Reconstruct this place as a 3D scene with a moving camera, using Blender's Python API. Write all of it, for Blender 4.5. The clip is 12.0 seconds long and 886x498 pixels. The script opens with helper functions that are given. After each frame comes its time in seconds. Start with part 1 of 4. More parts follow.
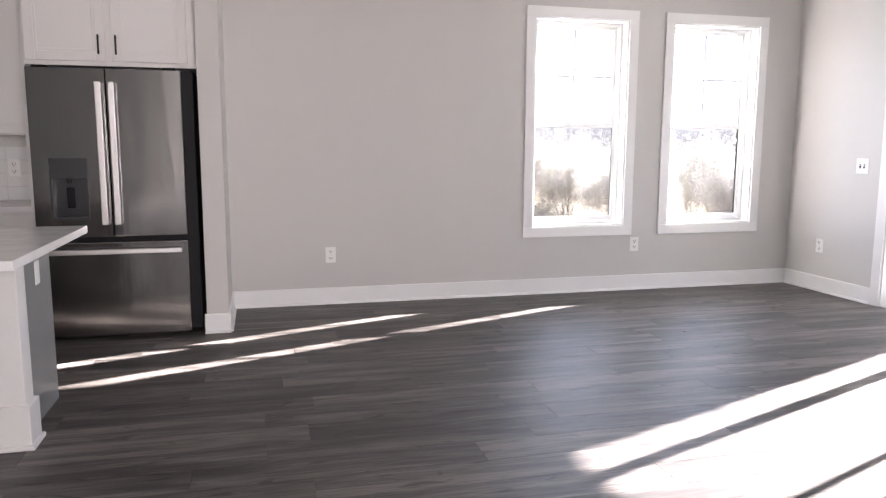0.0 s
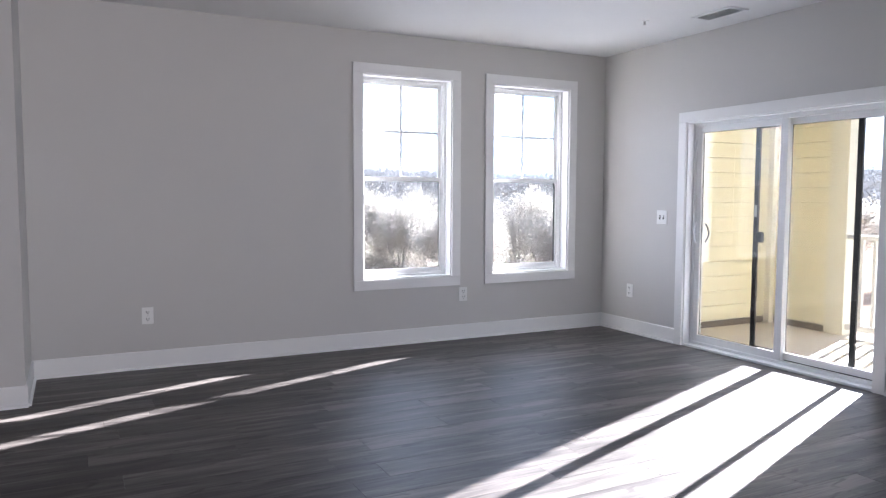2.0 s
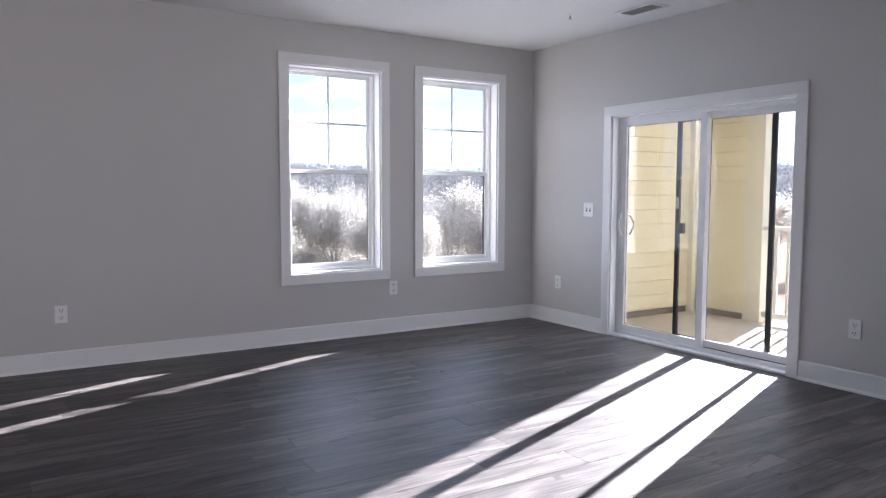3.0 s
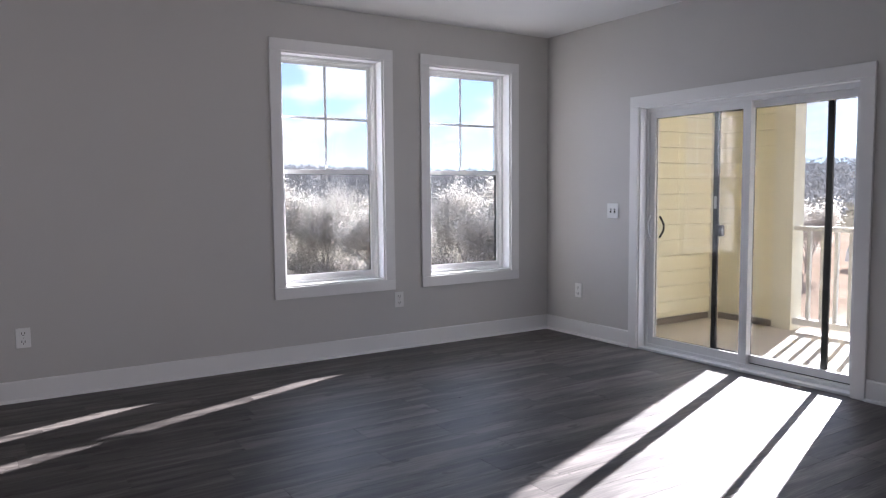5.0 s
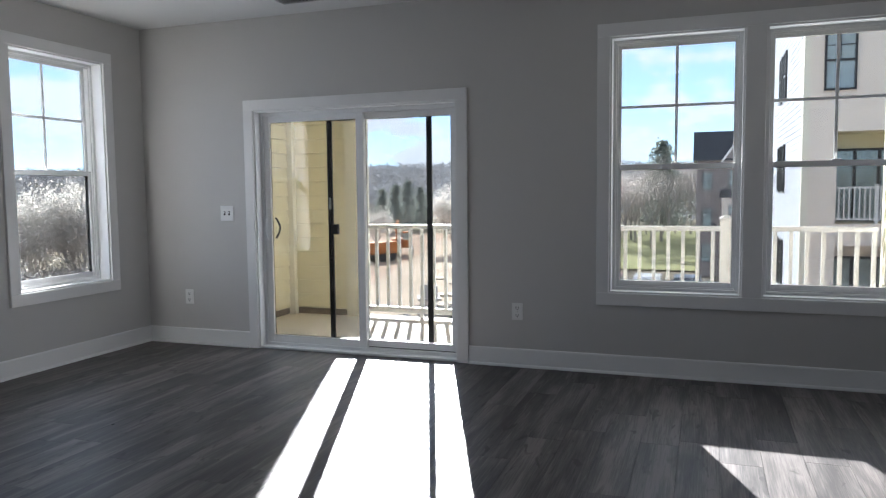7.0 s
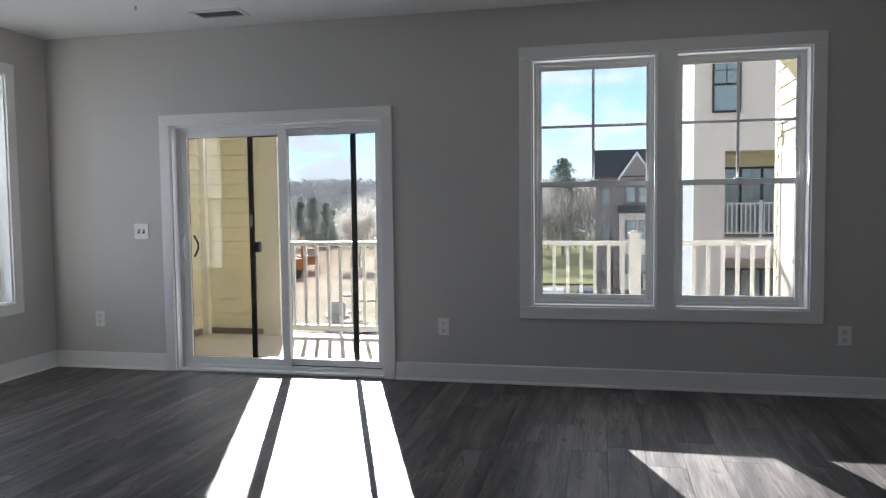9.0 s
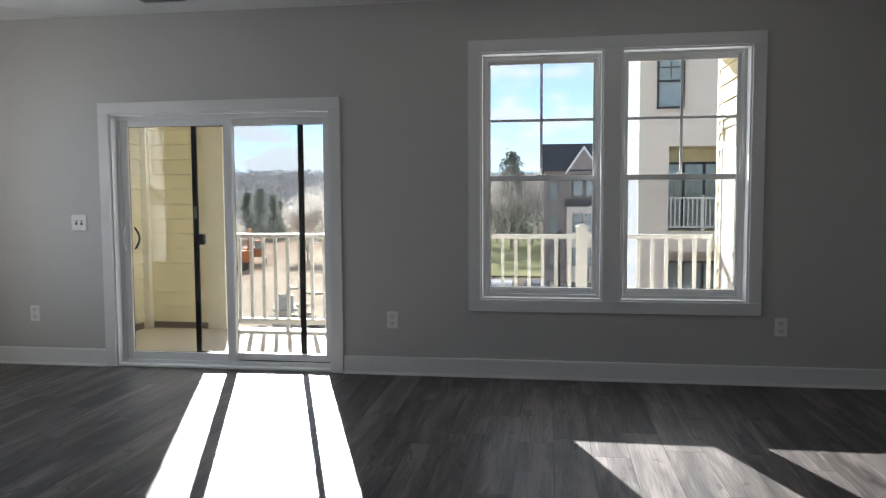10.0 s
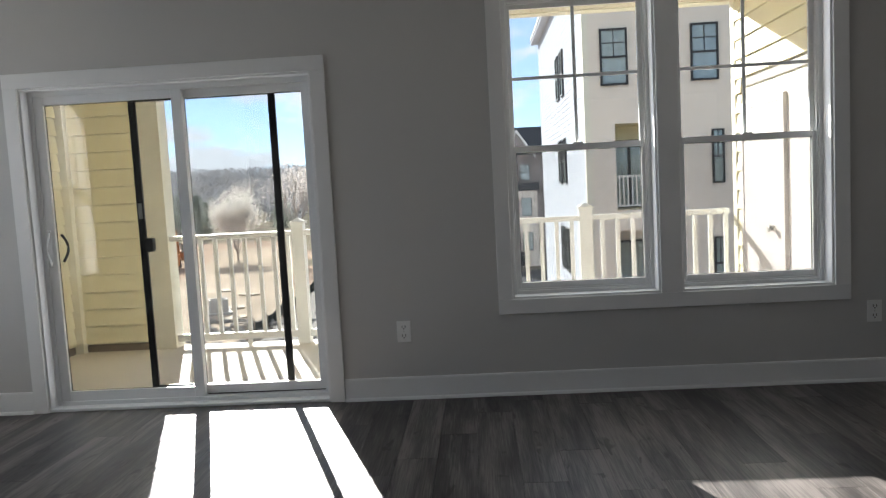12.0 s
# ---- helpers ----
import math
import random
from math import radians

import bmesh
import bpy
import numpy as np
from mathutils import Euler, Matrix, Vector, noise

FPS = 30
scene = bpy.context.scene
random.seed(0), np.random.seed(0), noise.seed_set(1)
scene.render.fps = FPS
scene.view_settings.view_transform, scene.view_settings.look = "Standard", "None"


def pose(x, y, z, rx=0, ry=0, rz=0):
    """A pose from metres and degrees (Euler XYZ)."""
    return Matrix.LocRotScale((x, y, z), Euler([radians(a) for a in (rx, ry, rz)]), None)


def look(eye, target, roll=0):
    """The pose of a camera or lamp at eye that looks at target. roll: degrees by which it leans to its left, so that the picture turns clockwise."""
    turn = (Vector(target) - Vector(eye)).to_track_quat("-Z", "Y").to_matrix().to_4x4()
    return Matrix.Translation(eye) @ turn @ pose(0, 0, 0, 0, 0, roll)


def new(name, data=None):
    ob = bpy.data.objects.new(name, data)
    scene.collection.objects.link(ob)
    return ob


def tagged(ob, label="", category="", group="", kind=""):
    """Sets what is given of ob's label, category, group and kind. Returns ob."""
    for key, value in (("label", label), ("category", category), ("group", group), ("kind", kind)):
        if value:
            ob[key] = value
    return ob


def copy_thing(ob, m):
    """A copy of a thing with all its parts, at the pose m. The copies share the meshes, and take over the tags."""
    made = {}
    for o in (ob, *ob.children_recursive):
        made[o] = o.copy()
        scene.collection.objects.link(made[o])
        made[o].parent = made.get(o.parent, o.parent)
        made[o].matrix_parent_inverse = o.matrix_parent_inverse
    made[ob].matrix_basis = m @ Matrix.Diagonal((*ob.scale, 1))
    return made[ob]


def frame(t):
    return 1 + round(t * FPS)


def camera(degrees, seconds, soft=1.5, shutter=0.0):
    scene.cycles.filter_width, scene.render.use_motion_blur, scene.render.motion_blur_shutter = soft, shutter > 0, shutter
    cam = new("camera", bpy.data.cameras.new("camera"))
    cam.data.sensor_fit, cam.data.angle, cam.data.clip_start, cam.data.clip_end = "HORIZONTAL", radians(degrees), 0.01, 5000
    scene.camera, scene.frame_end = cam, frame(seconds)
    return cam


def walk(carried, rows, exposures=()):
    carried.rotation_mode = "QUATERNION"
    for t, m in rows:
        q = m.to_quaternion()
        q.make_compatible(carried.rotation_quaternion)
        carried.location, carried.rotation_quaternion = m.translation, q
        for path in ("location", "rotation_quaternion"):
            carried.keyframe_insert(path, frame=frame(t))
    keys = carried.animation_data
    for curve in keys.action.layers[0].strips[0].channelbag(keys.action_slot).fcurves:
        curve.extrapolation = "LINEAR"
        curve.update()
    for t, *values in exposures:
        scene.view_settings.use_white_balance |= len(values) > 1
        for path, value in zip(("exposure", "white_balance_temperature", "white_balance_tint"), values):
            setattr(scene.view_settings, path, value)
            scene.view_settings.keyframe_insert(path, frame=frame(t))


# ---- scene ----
cam = camera(62.3, 12.0, soft=1.25)
PATH = [
    (0, (-5.062, -6.169, 1.338), (-4.58, -4.248, 1.058), 0.2),
    (0.5, (-5.065, -6.136, 1.337), (-4.497, -4.228, 1.147), 0.1),
    (1, (-5.045, -6.147, 1.346), (-4.388, -4.264, 1.192), 0.1),
    (1.5, (-5.006, -6.159, 1.372), (-4.232, -4.321, 1.227), 0.2),
    (2, (-4.997, -6.153, 1.367), (-4.097, -4.372, 1.223), 0.2),
    (2.5, (-4.987, -6.158, 1.345), (-3.956, -4.45, 1.201), 0.2),
    (4.5, (-4.763, -5.767, 1.356), (-3.689, -4.089, 1.187), 0.1),
    (5, (-4.736, -5.486, 1.35), (-3.659, -3.808, 1.195), -0.5),
    (5.5, (-4.848, -5.162, 1.377), (-3.473, -3.717, 1.232), -1.9),
    (6, (-5.052, -5.076, 1.34), (-3.396, -3.965, 1.18), -1.5),
    (6.5, (-5.271, -4.98, 1.335), (-3.465, -4.137, 1.167), -0.8),
    (7, (-5.396, -4.803, 1.341), (-3.518, -4.131, 1.185), -0.6),
    (9, (-5.49, -4.666, 1.348), (-3.539, -4.241, 1.233), -0.7),
    (9.5, (-5.492, -4.676, 1.324), (-3.527, -4.321, 1.209), -0.5),
    (10, (-5.476, -4.668, 1.353), (-3.502, -4.379, 1.216), -0.3),
    (10.5, (-5.41, -4.63, 1.329), (-3.434, -4.359, 1.181), -0.5),
    (11, (-5.164, -4.478, 1.298), (-3.186, -4.226, 1.136), -1.0),
    (11.5, (-4.821, -4.269, 1.284), (-2.846, -3.994, 1.127), -2.3),
    (12, (-4.457, -3.967, 1.3), (-2.467, -3.865, 1.132), -3.1),
]
walk(cam, [(t, look(eye, target, roll)) for t, eye, target, roll in PATH],
     [(0, 4.36, 6050, 21), (0.5, 4.13, 5850, 20), (1, 3.95, 5700, 19), (1.5, 3.79, 5650, 19), (2.0, 3.62, 5550, 19), (2.5, 3.45, 5500, 21), (4.5, 2.89, 5650, 21), (5.5, 2.82, 5650, 20), (6.5, 2.67, 5600, 13), (9.0, 2.66, 5700, 12), (12, 2.60, 5950, 11)])

# ---- world, sun, exposure ----
SUN_EL, SUN_AZ = 22.3, 20.66          # elevation; angle from +x towards +y
world = bpy.data.worlds.new("sky")
scene.world = world
world.use_nodes = True
wn, wl = world.node_tree.nodes, world.node_tree.links
wn.clear()
sky = wn.new("ShaderNodeTexSky")
sky.sky_type, sky.sun_disc = "NISHITA", False
sky.sun_elevation, sky.sun_rotation = radians(SUN_EL), radians(90 - SUN_AZ)
sky.air_density, sky.dust_density, sky.ozone_density = 0.5, 0.0, 1.6
coord = wn.new("ShaderNodeTexCoord")
squash = wn.new("ShaderNodeMapping")
squash.inputs["Scale"].default_value = (1.0, 1.0, 2.6)
puffs = wn.new("ShaderNodeTexNoise")
puffs.inputs["Scale"].default_value, puffs.inputs["Detail"].default_value = 7.5, 10.0
puffs.inputs["Roughness"].default_value = 0.55
band = wn.new("ShaderNodeValToRGB")
band.color_ramp.elements[0].position, band.color_ramp.elements[1].position = 0.46, 0.545
band.color_ramp.elements[0].color = (0.30, 0.30, 0.30, 1)      # thin high veil between the puffs
blend = wn.new("ShaderNodeMix")
blend.data_type = "RGBA"
blend.inputs[7].default_value = (5.2, 5.2, 5.3, 1)
back = wn.new("ShaderNodeBackground")
back.inputs["Strength"].default_value = 0.06
outw = wn.new("ShaderNodeOutputWorld")
wl.new(coord.outputs["Generated"], squash.inputs["Vector"])
wl.new(squash.outputs[0], puffs.inputs["Vector"])
wl.new(puffs.outputs[0], band.inputs[0])
wl.new(band.outputs[0], blend.inputs[0])
wl.new(sky.outputs[0], blend.inputs[6])
wl.new(blend.outputs[2], back.inputs[0])
wl.new(back.outputs[0], outw.inputs[0])

sun = new("sun", bpy.data.lights.new("sun", "SUN"))
sun.data.energy, sun.data.angle, sun.data.color = 5.0, radians(0.5), (1.0, 0.92, 0.80)
az, el = radians(SUN_AZ), radians(SUN_EL)
sun.matrix_world = look((20 * math.cos(el) * math.cos(az), 20 * math.cos(el) * math.sin(az), 20 * math.sin(el)), (0, 0, 0))


def window_light(name, m, width, height, watts, colour=(0.93, 0.97, 1.0), spread=180):
    """Area lamp at an opening of the room, for skylight and fill; m's -z looks into the room."""
    lamp = new(name, bpy.data.lights.new(name, "AREA"))
    lamp.data.shape, lamp.data.size, lamp.data.size_y = "RECTANGLE", width, height
    lamp.data.energy, lamp.data.color = watts, colour
    lamp.data.spread = radians(spread)
    lamp.matrix_world = m


window_light("skylight_1", look((-2.245, 0.085, 1.53), (-2.245, -1, 1.53)), 0.84, 1.78, 0.6, (0.80, 0.90, 1.0), 130)
window_light("skylight_2", look((-0.902, 0.085, 1.53), (-0.902, -1, 1.53)), 0.84, 1.78, 0.6, (0.80, 0.90, 1.0), 130)
window_light("skylight_3", look((0.085, -4.60, 1.51), (-1, -4.60, 1.51)), 0.84, 1.78, 0.5)
window_light("skylight_4", look((0.085, -5.62, 1.51), (-1, -5.62, 1.51)), 0.84, 1.78, 0.5)
window_light("skylight_5", look((0.07, -2.08, 1.05), (-1, -2.08, 1.05)), 1.75, 1.9, 0.7)
# added warm fill lamp in the unseen south window, to brighten the north wall
window_light("fill_light_6", look((-4.4, -8.68, 1.51), (-5.5, 0, 2.5)), 1.90, 1.78, 4.0, (1.0, 0.90, 0.79), 95)


# ---- materials ----
def material(name, colour, rough=0.5, metal=0.0, vary=0.12, scale=3.0, fine=60.0, bump=0.05, stretch=(1, 1, 1), spec=0.5, coat=0.0, per_object=0.0, bump_size=0.01):
    """A plain surface with two scales of variation in colour and roughness, and a fine relief."""
    m = bpy.data.materials.new(name)
    m.use_nodes = True
    n, l = m.node_tree.nodes, m.node_tree.links
    b = n["Principled BSDF"]
    tc = n.new("ShaderNodeTexCoord")
    mp = n.new("ShaderNodeMapping")
    mp.inputs["Scale"].default_value = stretch
    l.new(tc.outputs["Object"], mp.inputs["Vector"])
    vec = mp.outputs[0]
    if per_object:
        oi = n.new("ShaderNodeObjectInfo")
        mul = n.new("ShaderNodeMath")
        mul.operation = "MULTIPLY"
        mul.inputs[1].default_value = 37.0
        add = n.new("ShaderNodeVectorMath")
        l.new(oi.outputs["Random"], mul.inputs[0])
        l.new(mp.outputs[0], add.inputs[0])
        l.new(mul.outputs[0], add.inputs[1])
        vec = add.outputs[0]
    big, small = n.new("ShaderNodeTexNoise"), n.new("ShaderNodeTexNoise")
    big.inputs["Scale"].default_value, big.inputs["Detail"].default_value = scale, 4
    small.inputs["Scale"].default_value, small.inputs["Detail"].default_value = fine, 3
    l.new(vec, big.inputs["Vector"])
    l.new(vec, small.inputs["Vector"])
    mix = n.new("ShaderNodeMath")
    mix.operation = "MULTIPLY_ADD"
    mix.inputs[1].default_value = 0.5
    half = n.new("ShaderNodeMath")
    half.operation = "MULTIPLY"
    half.inputs[1].default_value = 0.5
    l.new(big.outputs[0], half.inputs[0])
    l.new(small.outputs[0], mix.inputs[0])
    l.new(half.outputs[0], mix.inputs[2])
    value = mix.outputs[0]
    if per_object:
        sh = n.new("ShaderNodeMath")
        sh.operation = "MULTIPLY_ADD"
        sh.inputs[1].default_value = per_object
        l.new(oi.outputs["Random"], sh.inputs[0])
        l.new(mix.outputs[0], sh.inputs[2])
        value = sh.outputs[0]
    ramp = n.new("ShaderNodeValToRGB")
    ramp.color_ramp.elements[0].position, ramp.color_ramp.elements[1].position = 0.3, 0.7 + per_object
    ramp.color_ramp.elements[0].color = (*[max(0, c * (1 - vary)) for c in colour], 1)
    ramp.color_ramp.elements[1].color = (*[min(1, c * (1 + vary)) for c in colour], 1)
    l.new(value, ramp.inputs[0])
    l.new(ramp.outputs[0], b.inputs["Base Color"])
    rr = n.new("ShaderNodeMapRange")
    rr.inputs["To Min"].default_value, rr.inputs["To Max"].default_value = max(0.02, rough - 0.08), min(1, rough + 0.08)
    l.new(big.outputs[0], rr.inputs["Value"])
    l.new(rr.outputs[0], b.inputs["Roughness"])
    b.inputs["Metallic"].default_value = metal
    b.inputs["Specular IOR Level"].default_value = spec
    b.inputs["Coat Weight"].default_value = coat
    if bump:
        bp = n.new("ShaderNodeBump")
        bp.inputs["Strength"].default_value, bp.inputs["Distance"].default_value = bump, bump_size
        l.new(small.outputs[0], bp.inputs["Height"])
        l.new(bp.outputs[0], b.inputs["Normal"])
    return m


def wood_floor():
    """Grey-brown vinyl planks: long streaks along each plank, knots, and a tone of its own for every plank."""
    m = bpy.data.materials.new("grey_plank")
    m.use_nodes = True
    n, l = m.node_tree.nodes, m.node_tree.links
    b = n["Principled BSDF"]
    tc, oi = n.new("ShaderNodeTexCoord"), n.new("ShaderNodeObjectInfo")
    mul = n.new("ShaderNodeMath")
    mul.operation, mul.inputs[1].default_value = "MULTIPLY", 91.0
    add = n.new("ShaderNodeVectorMath")
    l.new(oi.outputs["Random"], mul.inputs[0])
    l.new(tc.outputs["Object"], add.inputs[0])
    l.new(mul.outputs[0], add.inputs[1])

    def streak(sx, sy, scale, detail, warp=0.0):
        mp = n.new("ShaderNodeMapping")
        mp.inputs["Scale"].default_value = (sx, sy, 1)
        tx = n.new("ShaderNodeTexNoise")
        tx.inputs["Scale"].default_value, tx.inputs["Detail"].default_value = scale, detail
        tx.inputs["Distortion"].default_value = warp
        l.new(add.outputs[0], mp.inputs["Vector"])
        l.new(mp.outputs[0], tx.inputs["Vector"])
        return tx.outputs[0]

    wide, grain, knots = streak(0.8, 7, 1.6, 4, 0.6), streak(2.2, 60, 2.5, 5, 0.3), streak(3.2, 11.0, 1.3, 2, 1.2)

    def ma(a, k, c):
        x = n.new("ShaderNodeMath")
        x.operation = "MULTIPLY_ADD"
        l.new(a, x.inputs[0])
        x.inputs[1].default_value = k
        if isinstance(c, float):
            x.inputs[2].default_value = c
        else:
            l.new(c, x.inputs[2])
        return x.outputs[0]

    v = ma(wide, 0.60, ma(grain, 0.40, ma(oi.outputs["Random"], 0.10, -0.05)))
    ramp = n.new("ShaderNodeValToRGB")
    e = ramp.color_ramp.elements
    e[0].position, e[1].position = 0.38, 0.63
    e[0].color, e[1].color = (0.036, 0.032, 0.030, 1), (0.185, 0.167, 0.154, 1)
    mid = e.new(0.5)
    mid.color = (0.088, 0.079, 0.073, 1)
    kr = n.new("ShaderNodeValToRGB")
    kr.color_ramp.elements[0].position, kr.color_ramp.elements[1].position = 0.29, 0.37
    kr.color_ramp.elements[0].color = (0.3, 0.28, 0.26, 1)
    mixk = n.new("ShaderNodeMix")
    mixk.data_type, mixk.blend_type = "RGBA", "MULTIPLY"
    mixk.inputs[0].default_value = 0.75
    l.new(v, ramp.inputs[0])
    l.new(knots, kr.inputs[0])
    l.new(ramp.outputs[0], mixk.inputs[6])
    l.new(kr.outputs[0], mixk.inputs[7])
    l.new(mixk.outputs[2], b.inputs["Base Color"])
    l.new(ma(wide, 0.14, ma(grain, 0.14, 0.34)), b.inputs["Roughness"])
    bp = n.new("ShaderNodeBump")
    bp.inputs["Strength"].default_value, bp.inputs["Distance"].default_value = 0.12, 0.002
    l.new(grain, bp.inputs["Height"])
    l.new(bp.outputs[0], b.inputs["Normal"])
    b.inputs["Specular IOR Level"].default_value = 0.4
    return m


def foliage(name, colour, glow=0.5, vary=0.25, scale=0.8):
    """Thin petals, needles or twigs: part of the light comes through from behind."""
    m = bpy.data.materials.new(name)
    m.use_nodes = True
    n, l = m.node_tree.nodes, m.node_tree.links
    n.clear()
    out, mix = n.new("ShaderNodeOutputMaterial"), n.new("ShaderNodeMixShader")
    df, tl = n.new("ShaderNodeBsdfDiffuse"), n.new("ShaderNodeBsdfTranslucent")
    geo, tc, tx = n.new("ShaderNodeNewGeometry"), n.new("ShaderNodeTexCoord"), n.new("ShaderNodeTexNoise")
    tx.inputs["Scale"].default_value = scale
    add = n.new("ShaderNodeMath")
    add.operation, add.inputs[1].default_value = "MULTIPLY_ADD", 0.6
    ramp = n.new("ShaderNodeValToRGB")
    ramp.color_ramp.elements[0].position, ramp.color_ramp.elements[1].position = 0.35, 1.1 - 0.1
    ramp.color_ramp.elements[0].color = (*[c * (1 - vary) for c in colour], 1)
    ramp.color_ramp.elements[1].color = (*[min(0.95, c * (1 + vary)) for c in colour], 1)
    l.new(tc.outputs["Object"], tx.inputs["Vector"])
    l.new(geo.outputs["Random Per Island"], add.inputs[0])
    l.new(tx.outputs[0], add.inputs[2])
    l.new(add.outputs[0], ramp.inputs[0])
    l.new(ramp.outputs[0], df.inputs[0])
    l.new(ramp.outputs[0], tl.inputs[0])
    mix.inputs[0].default_value = glow
    l.new(df.outputs[0], mix.inputs[1])
    l.new(tl.outputs[0], mix.inputs[2])
    l.new(mix.outputs[0], out.inputs[0])
    return m


def glass(name, tint=(0.72, 0.74, 0.73)):
    m = bpy.data.materials.new(name)
    m.use_nodes = True
    n, l = m.node_tree.nodes, m.node_tree.links
    n.clear()
    out, mix = n.new("ShaderNodeOutputMaterial"), n.new("ShaderNodeMixShader")
    tr, gl, lw = n.new("ShaderNodeBsdfTransparent"), n.new("ShaderNodeBsdfGlossy"), n.new("ShaderNodeLayerWeight")
    tr.inputs[0].default_value = (*tint, 1)
    gl.inputs["Roughness"].default_value = 0.0
    lw.inputs["Blend"].default_value = 0.5
    power, sheen = n.new("ShaderNodeMath"), n.new("ShaderNodeMath")
    power.operation, power.inputs[1].default_value = "POWER", 5.0
    sheen.operation, sheen.inputs[1].default_value, sheen.inputs[2].default_value = "MULTIPLY_ADD", 0.9, 0.04
    l.new(lw.outputs["Facing"], power.inputs[0])
    l.new(power.outputs[0], sheen.inputs[0])
    l.new(sheen.outputs[0], mix.inputs[0])
    l.new(tr.outputs[0], mix.inputs[1])
    l.new(gl.outputs[0], mix.inputs[2])
    l.new(mix.outputs[0], out.inputs[0])
    return m


def mesh_screen(name, through_part):
    """Insect mesh, too fine to see its wires: part of the light passes, the rest meets dark fibre."""
    m = bpy.data.materials.new(name)
    m.use_nodes = True
    n, l = m.node_tree.nodes, m.node_tree.links
    n.clear()
    out, mix = n.new("ShaderNodeOutputMaterial"), n.new("ShaderNodeMixShader")
    tr, df = n.new("ShaderNodeBsdfTransparent"), n.new("ShaderNodeBsdfDiffuse")
    df.inputs[0].default_value = (0.22, 0.22, 0.225, 1)
    mix.inputs[0].default_value = 1 - through_part
    l.new(tr.outputs[0], mix.inputs[1])
    l.new(df.outputs[0], mix.inputs[2])
    l.new(mix.outputs[0], out.inputs[0])
    return m


WALL = material("grey_wall_paint", (0.56, 0.55, 0.53), 0.62, vary=0.02, scale=1.2, fine=220, bump=0.06, bump_size=0.002)
CEIL = material("ceiling_paint", (0.78, 0.78, 0.77), 0.8, vary=0.015, fine=160, bump=0.08, bump_size=0.002)
TRIM = material("white_trim_paint", (0.80, 0.80, 0.79), 0.38, vary=0.015, fine=90, bump=0.02, bump_size=0.002)
VINYL = material("white_vinyl", (0.80, 0.81, 0.81), 0.34, vary=0.015, fine=60, bump=0.0)
PLATE = material("white_plastic", (0.82, 0.82, 0.80), 0.3, vary=0.01, fine=40, bump=0.0)
SLOT = material("dark_slot", (0.02, 0.02, 0.02), 0.6, vary=0.1, bump=0)
BLACK = material("black_metal", (0.012, 0.012, 0.013), 0.42, vary=0.2, fine=80, bump=0.02)
GASKET = material("dark_gasket", (0.025, 0.025, 0.028), 0.6, vary=0.2, bump=0)
GLASS = glass("window_glass")
SCREEN = mesh_screen("insect_screen", 0.93)
SCREEN_W = mesh_screen("window_screen", 0.87)
PLANK = wood_floor()
SUBFLOOR = material("dark_joint", (0.018, 0.017, 0.016), 0.8, vary=0.2, bump=0.05)
CAB = material("cabinet_paint", (0.76, 0.75, 0.73), 0.42, vary=0.02, fine=70, bump=0.02, bump_size=0.002)
STEEL = material("brushed_steel", (0.40, 0.39, 0.38), 0.17, metal=1.0, vary=0.08, scale=2.0, fine=30, bump=0.06, stretch=(60, 1, 1.2), bump_size=0.001)
bow, waves, dent = STEEL.node_tree.nodes.new("ShaderNodeMapping"), STEEL.node_tree.nodes.new("ShaderNodeTexNoise"), STEEL.node_tree.nodes.new("ShaderNodeBump")   # slight bowing of the sheet
bow.inputs["Scale"].default_value = (9.0, 1.0, 0.9)
waves.inputs["Scale"].default_value, waves.inputs["Detail"].default_value = 1.0, 2.0
dent.inputs["Strength"].default_value, dent.inputs["Distance"].default_value = 0.35, 0.005
STEEL.node_tree.links.new(STEEL.node_tree.nodes["Texture Coordinate"].outputs["Object"], bow.inputs["Vector"])
STEEL.node_tree.links.new(bow.outputs[0], waves.inputs["Vector"])
STEEL.node_tree.links.new(waves.outputs[0], dent.inputs["Height"])
STEEL.node_tree.links.new(dent.outputs[0], STEEL.node_tree.nodes["Bump"].inputs["Normal"])
STEEL_H = material("handle_steel", (0.70, 0.69, 0.68), 0.40, metal=1.0, vary=0.06, fine=60, bump=0.0)
DARKBODY = material("fridge_side", (0.007, 0.007, 0.009), 0.55, vary=0.15, bump=0.03, spec=0.2)
DISP = material("dispenser_grey", (0.075, 0.075, 0.08), 0.32, metal=0.6, vary=0.08, bump=0)
QUARTZ = material("white_quartz", (0.80, 0.79, 0.78), 0.16, vary=0.05, scale=9, fine=120, bump=0.0)
ISLAND = material("island_grey_paint", (0.19, 0.20, 0.20), 0.32, vary=0.04, fine=60, bump=0.02, bump_size=0.002)
TILE = material("white_tile", (0.78, 0.78, 0.77), 0.15, vary=0.03, fine=30, bump=0.02, per_object=0.05)
GROUT = material("grout", (0.62, 0.62, 0.60), 0.9, vary=0.06, bump=0.1)
SIDING = material("pale_yellow_siding", (0.85, 0.78, 0.55), 0.6, vary=0.05, scale=2, fine=35, bump=0.10, stretch=(1, 1, 3), per_object=0.06, bump_size=0.004)
BOARD = material("cream_board", (0.84, 0.80, 0.66), 0.55, vary=0.03, fine=60, bump=0.04, bump_size=0.003)
RAIL = material("white_vinyl_rail", (0.80, 0.79, 0.76), 0.4, vary=0.03, fine=40, bump=0.0)
DECK = material("beige_deck_coating", (0.66, 0.60, 0.52), 0.7, vary=0.07, scale=2, fine=90, bump=0.12, bump_size=0.003)
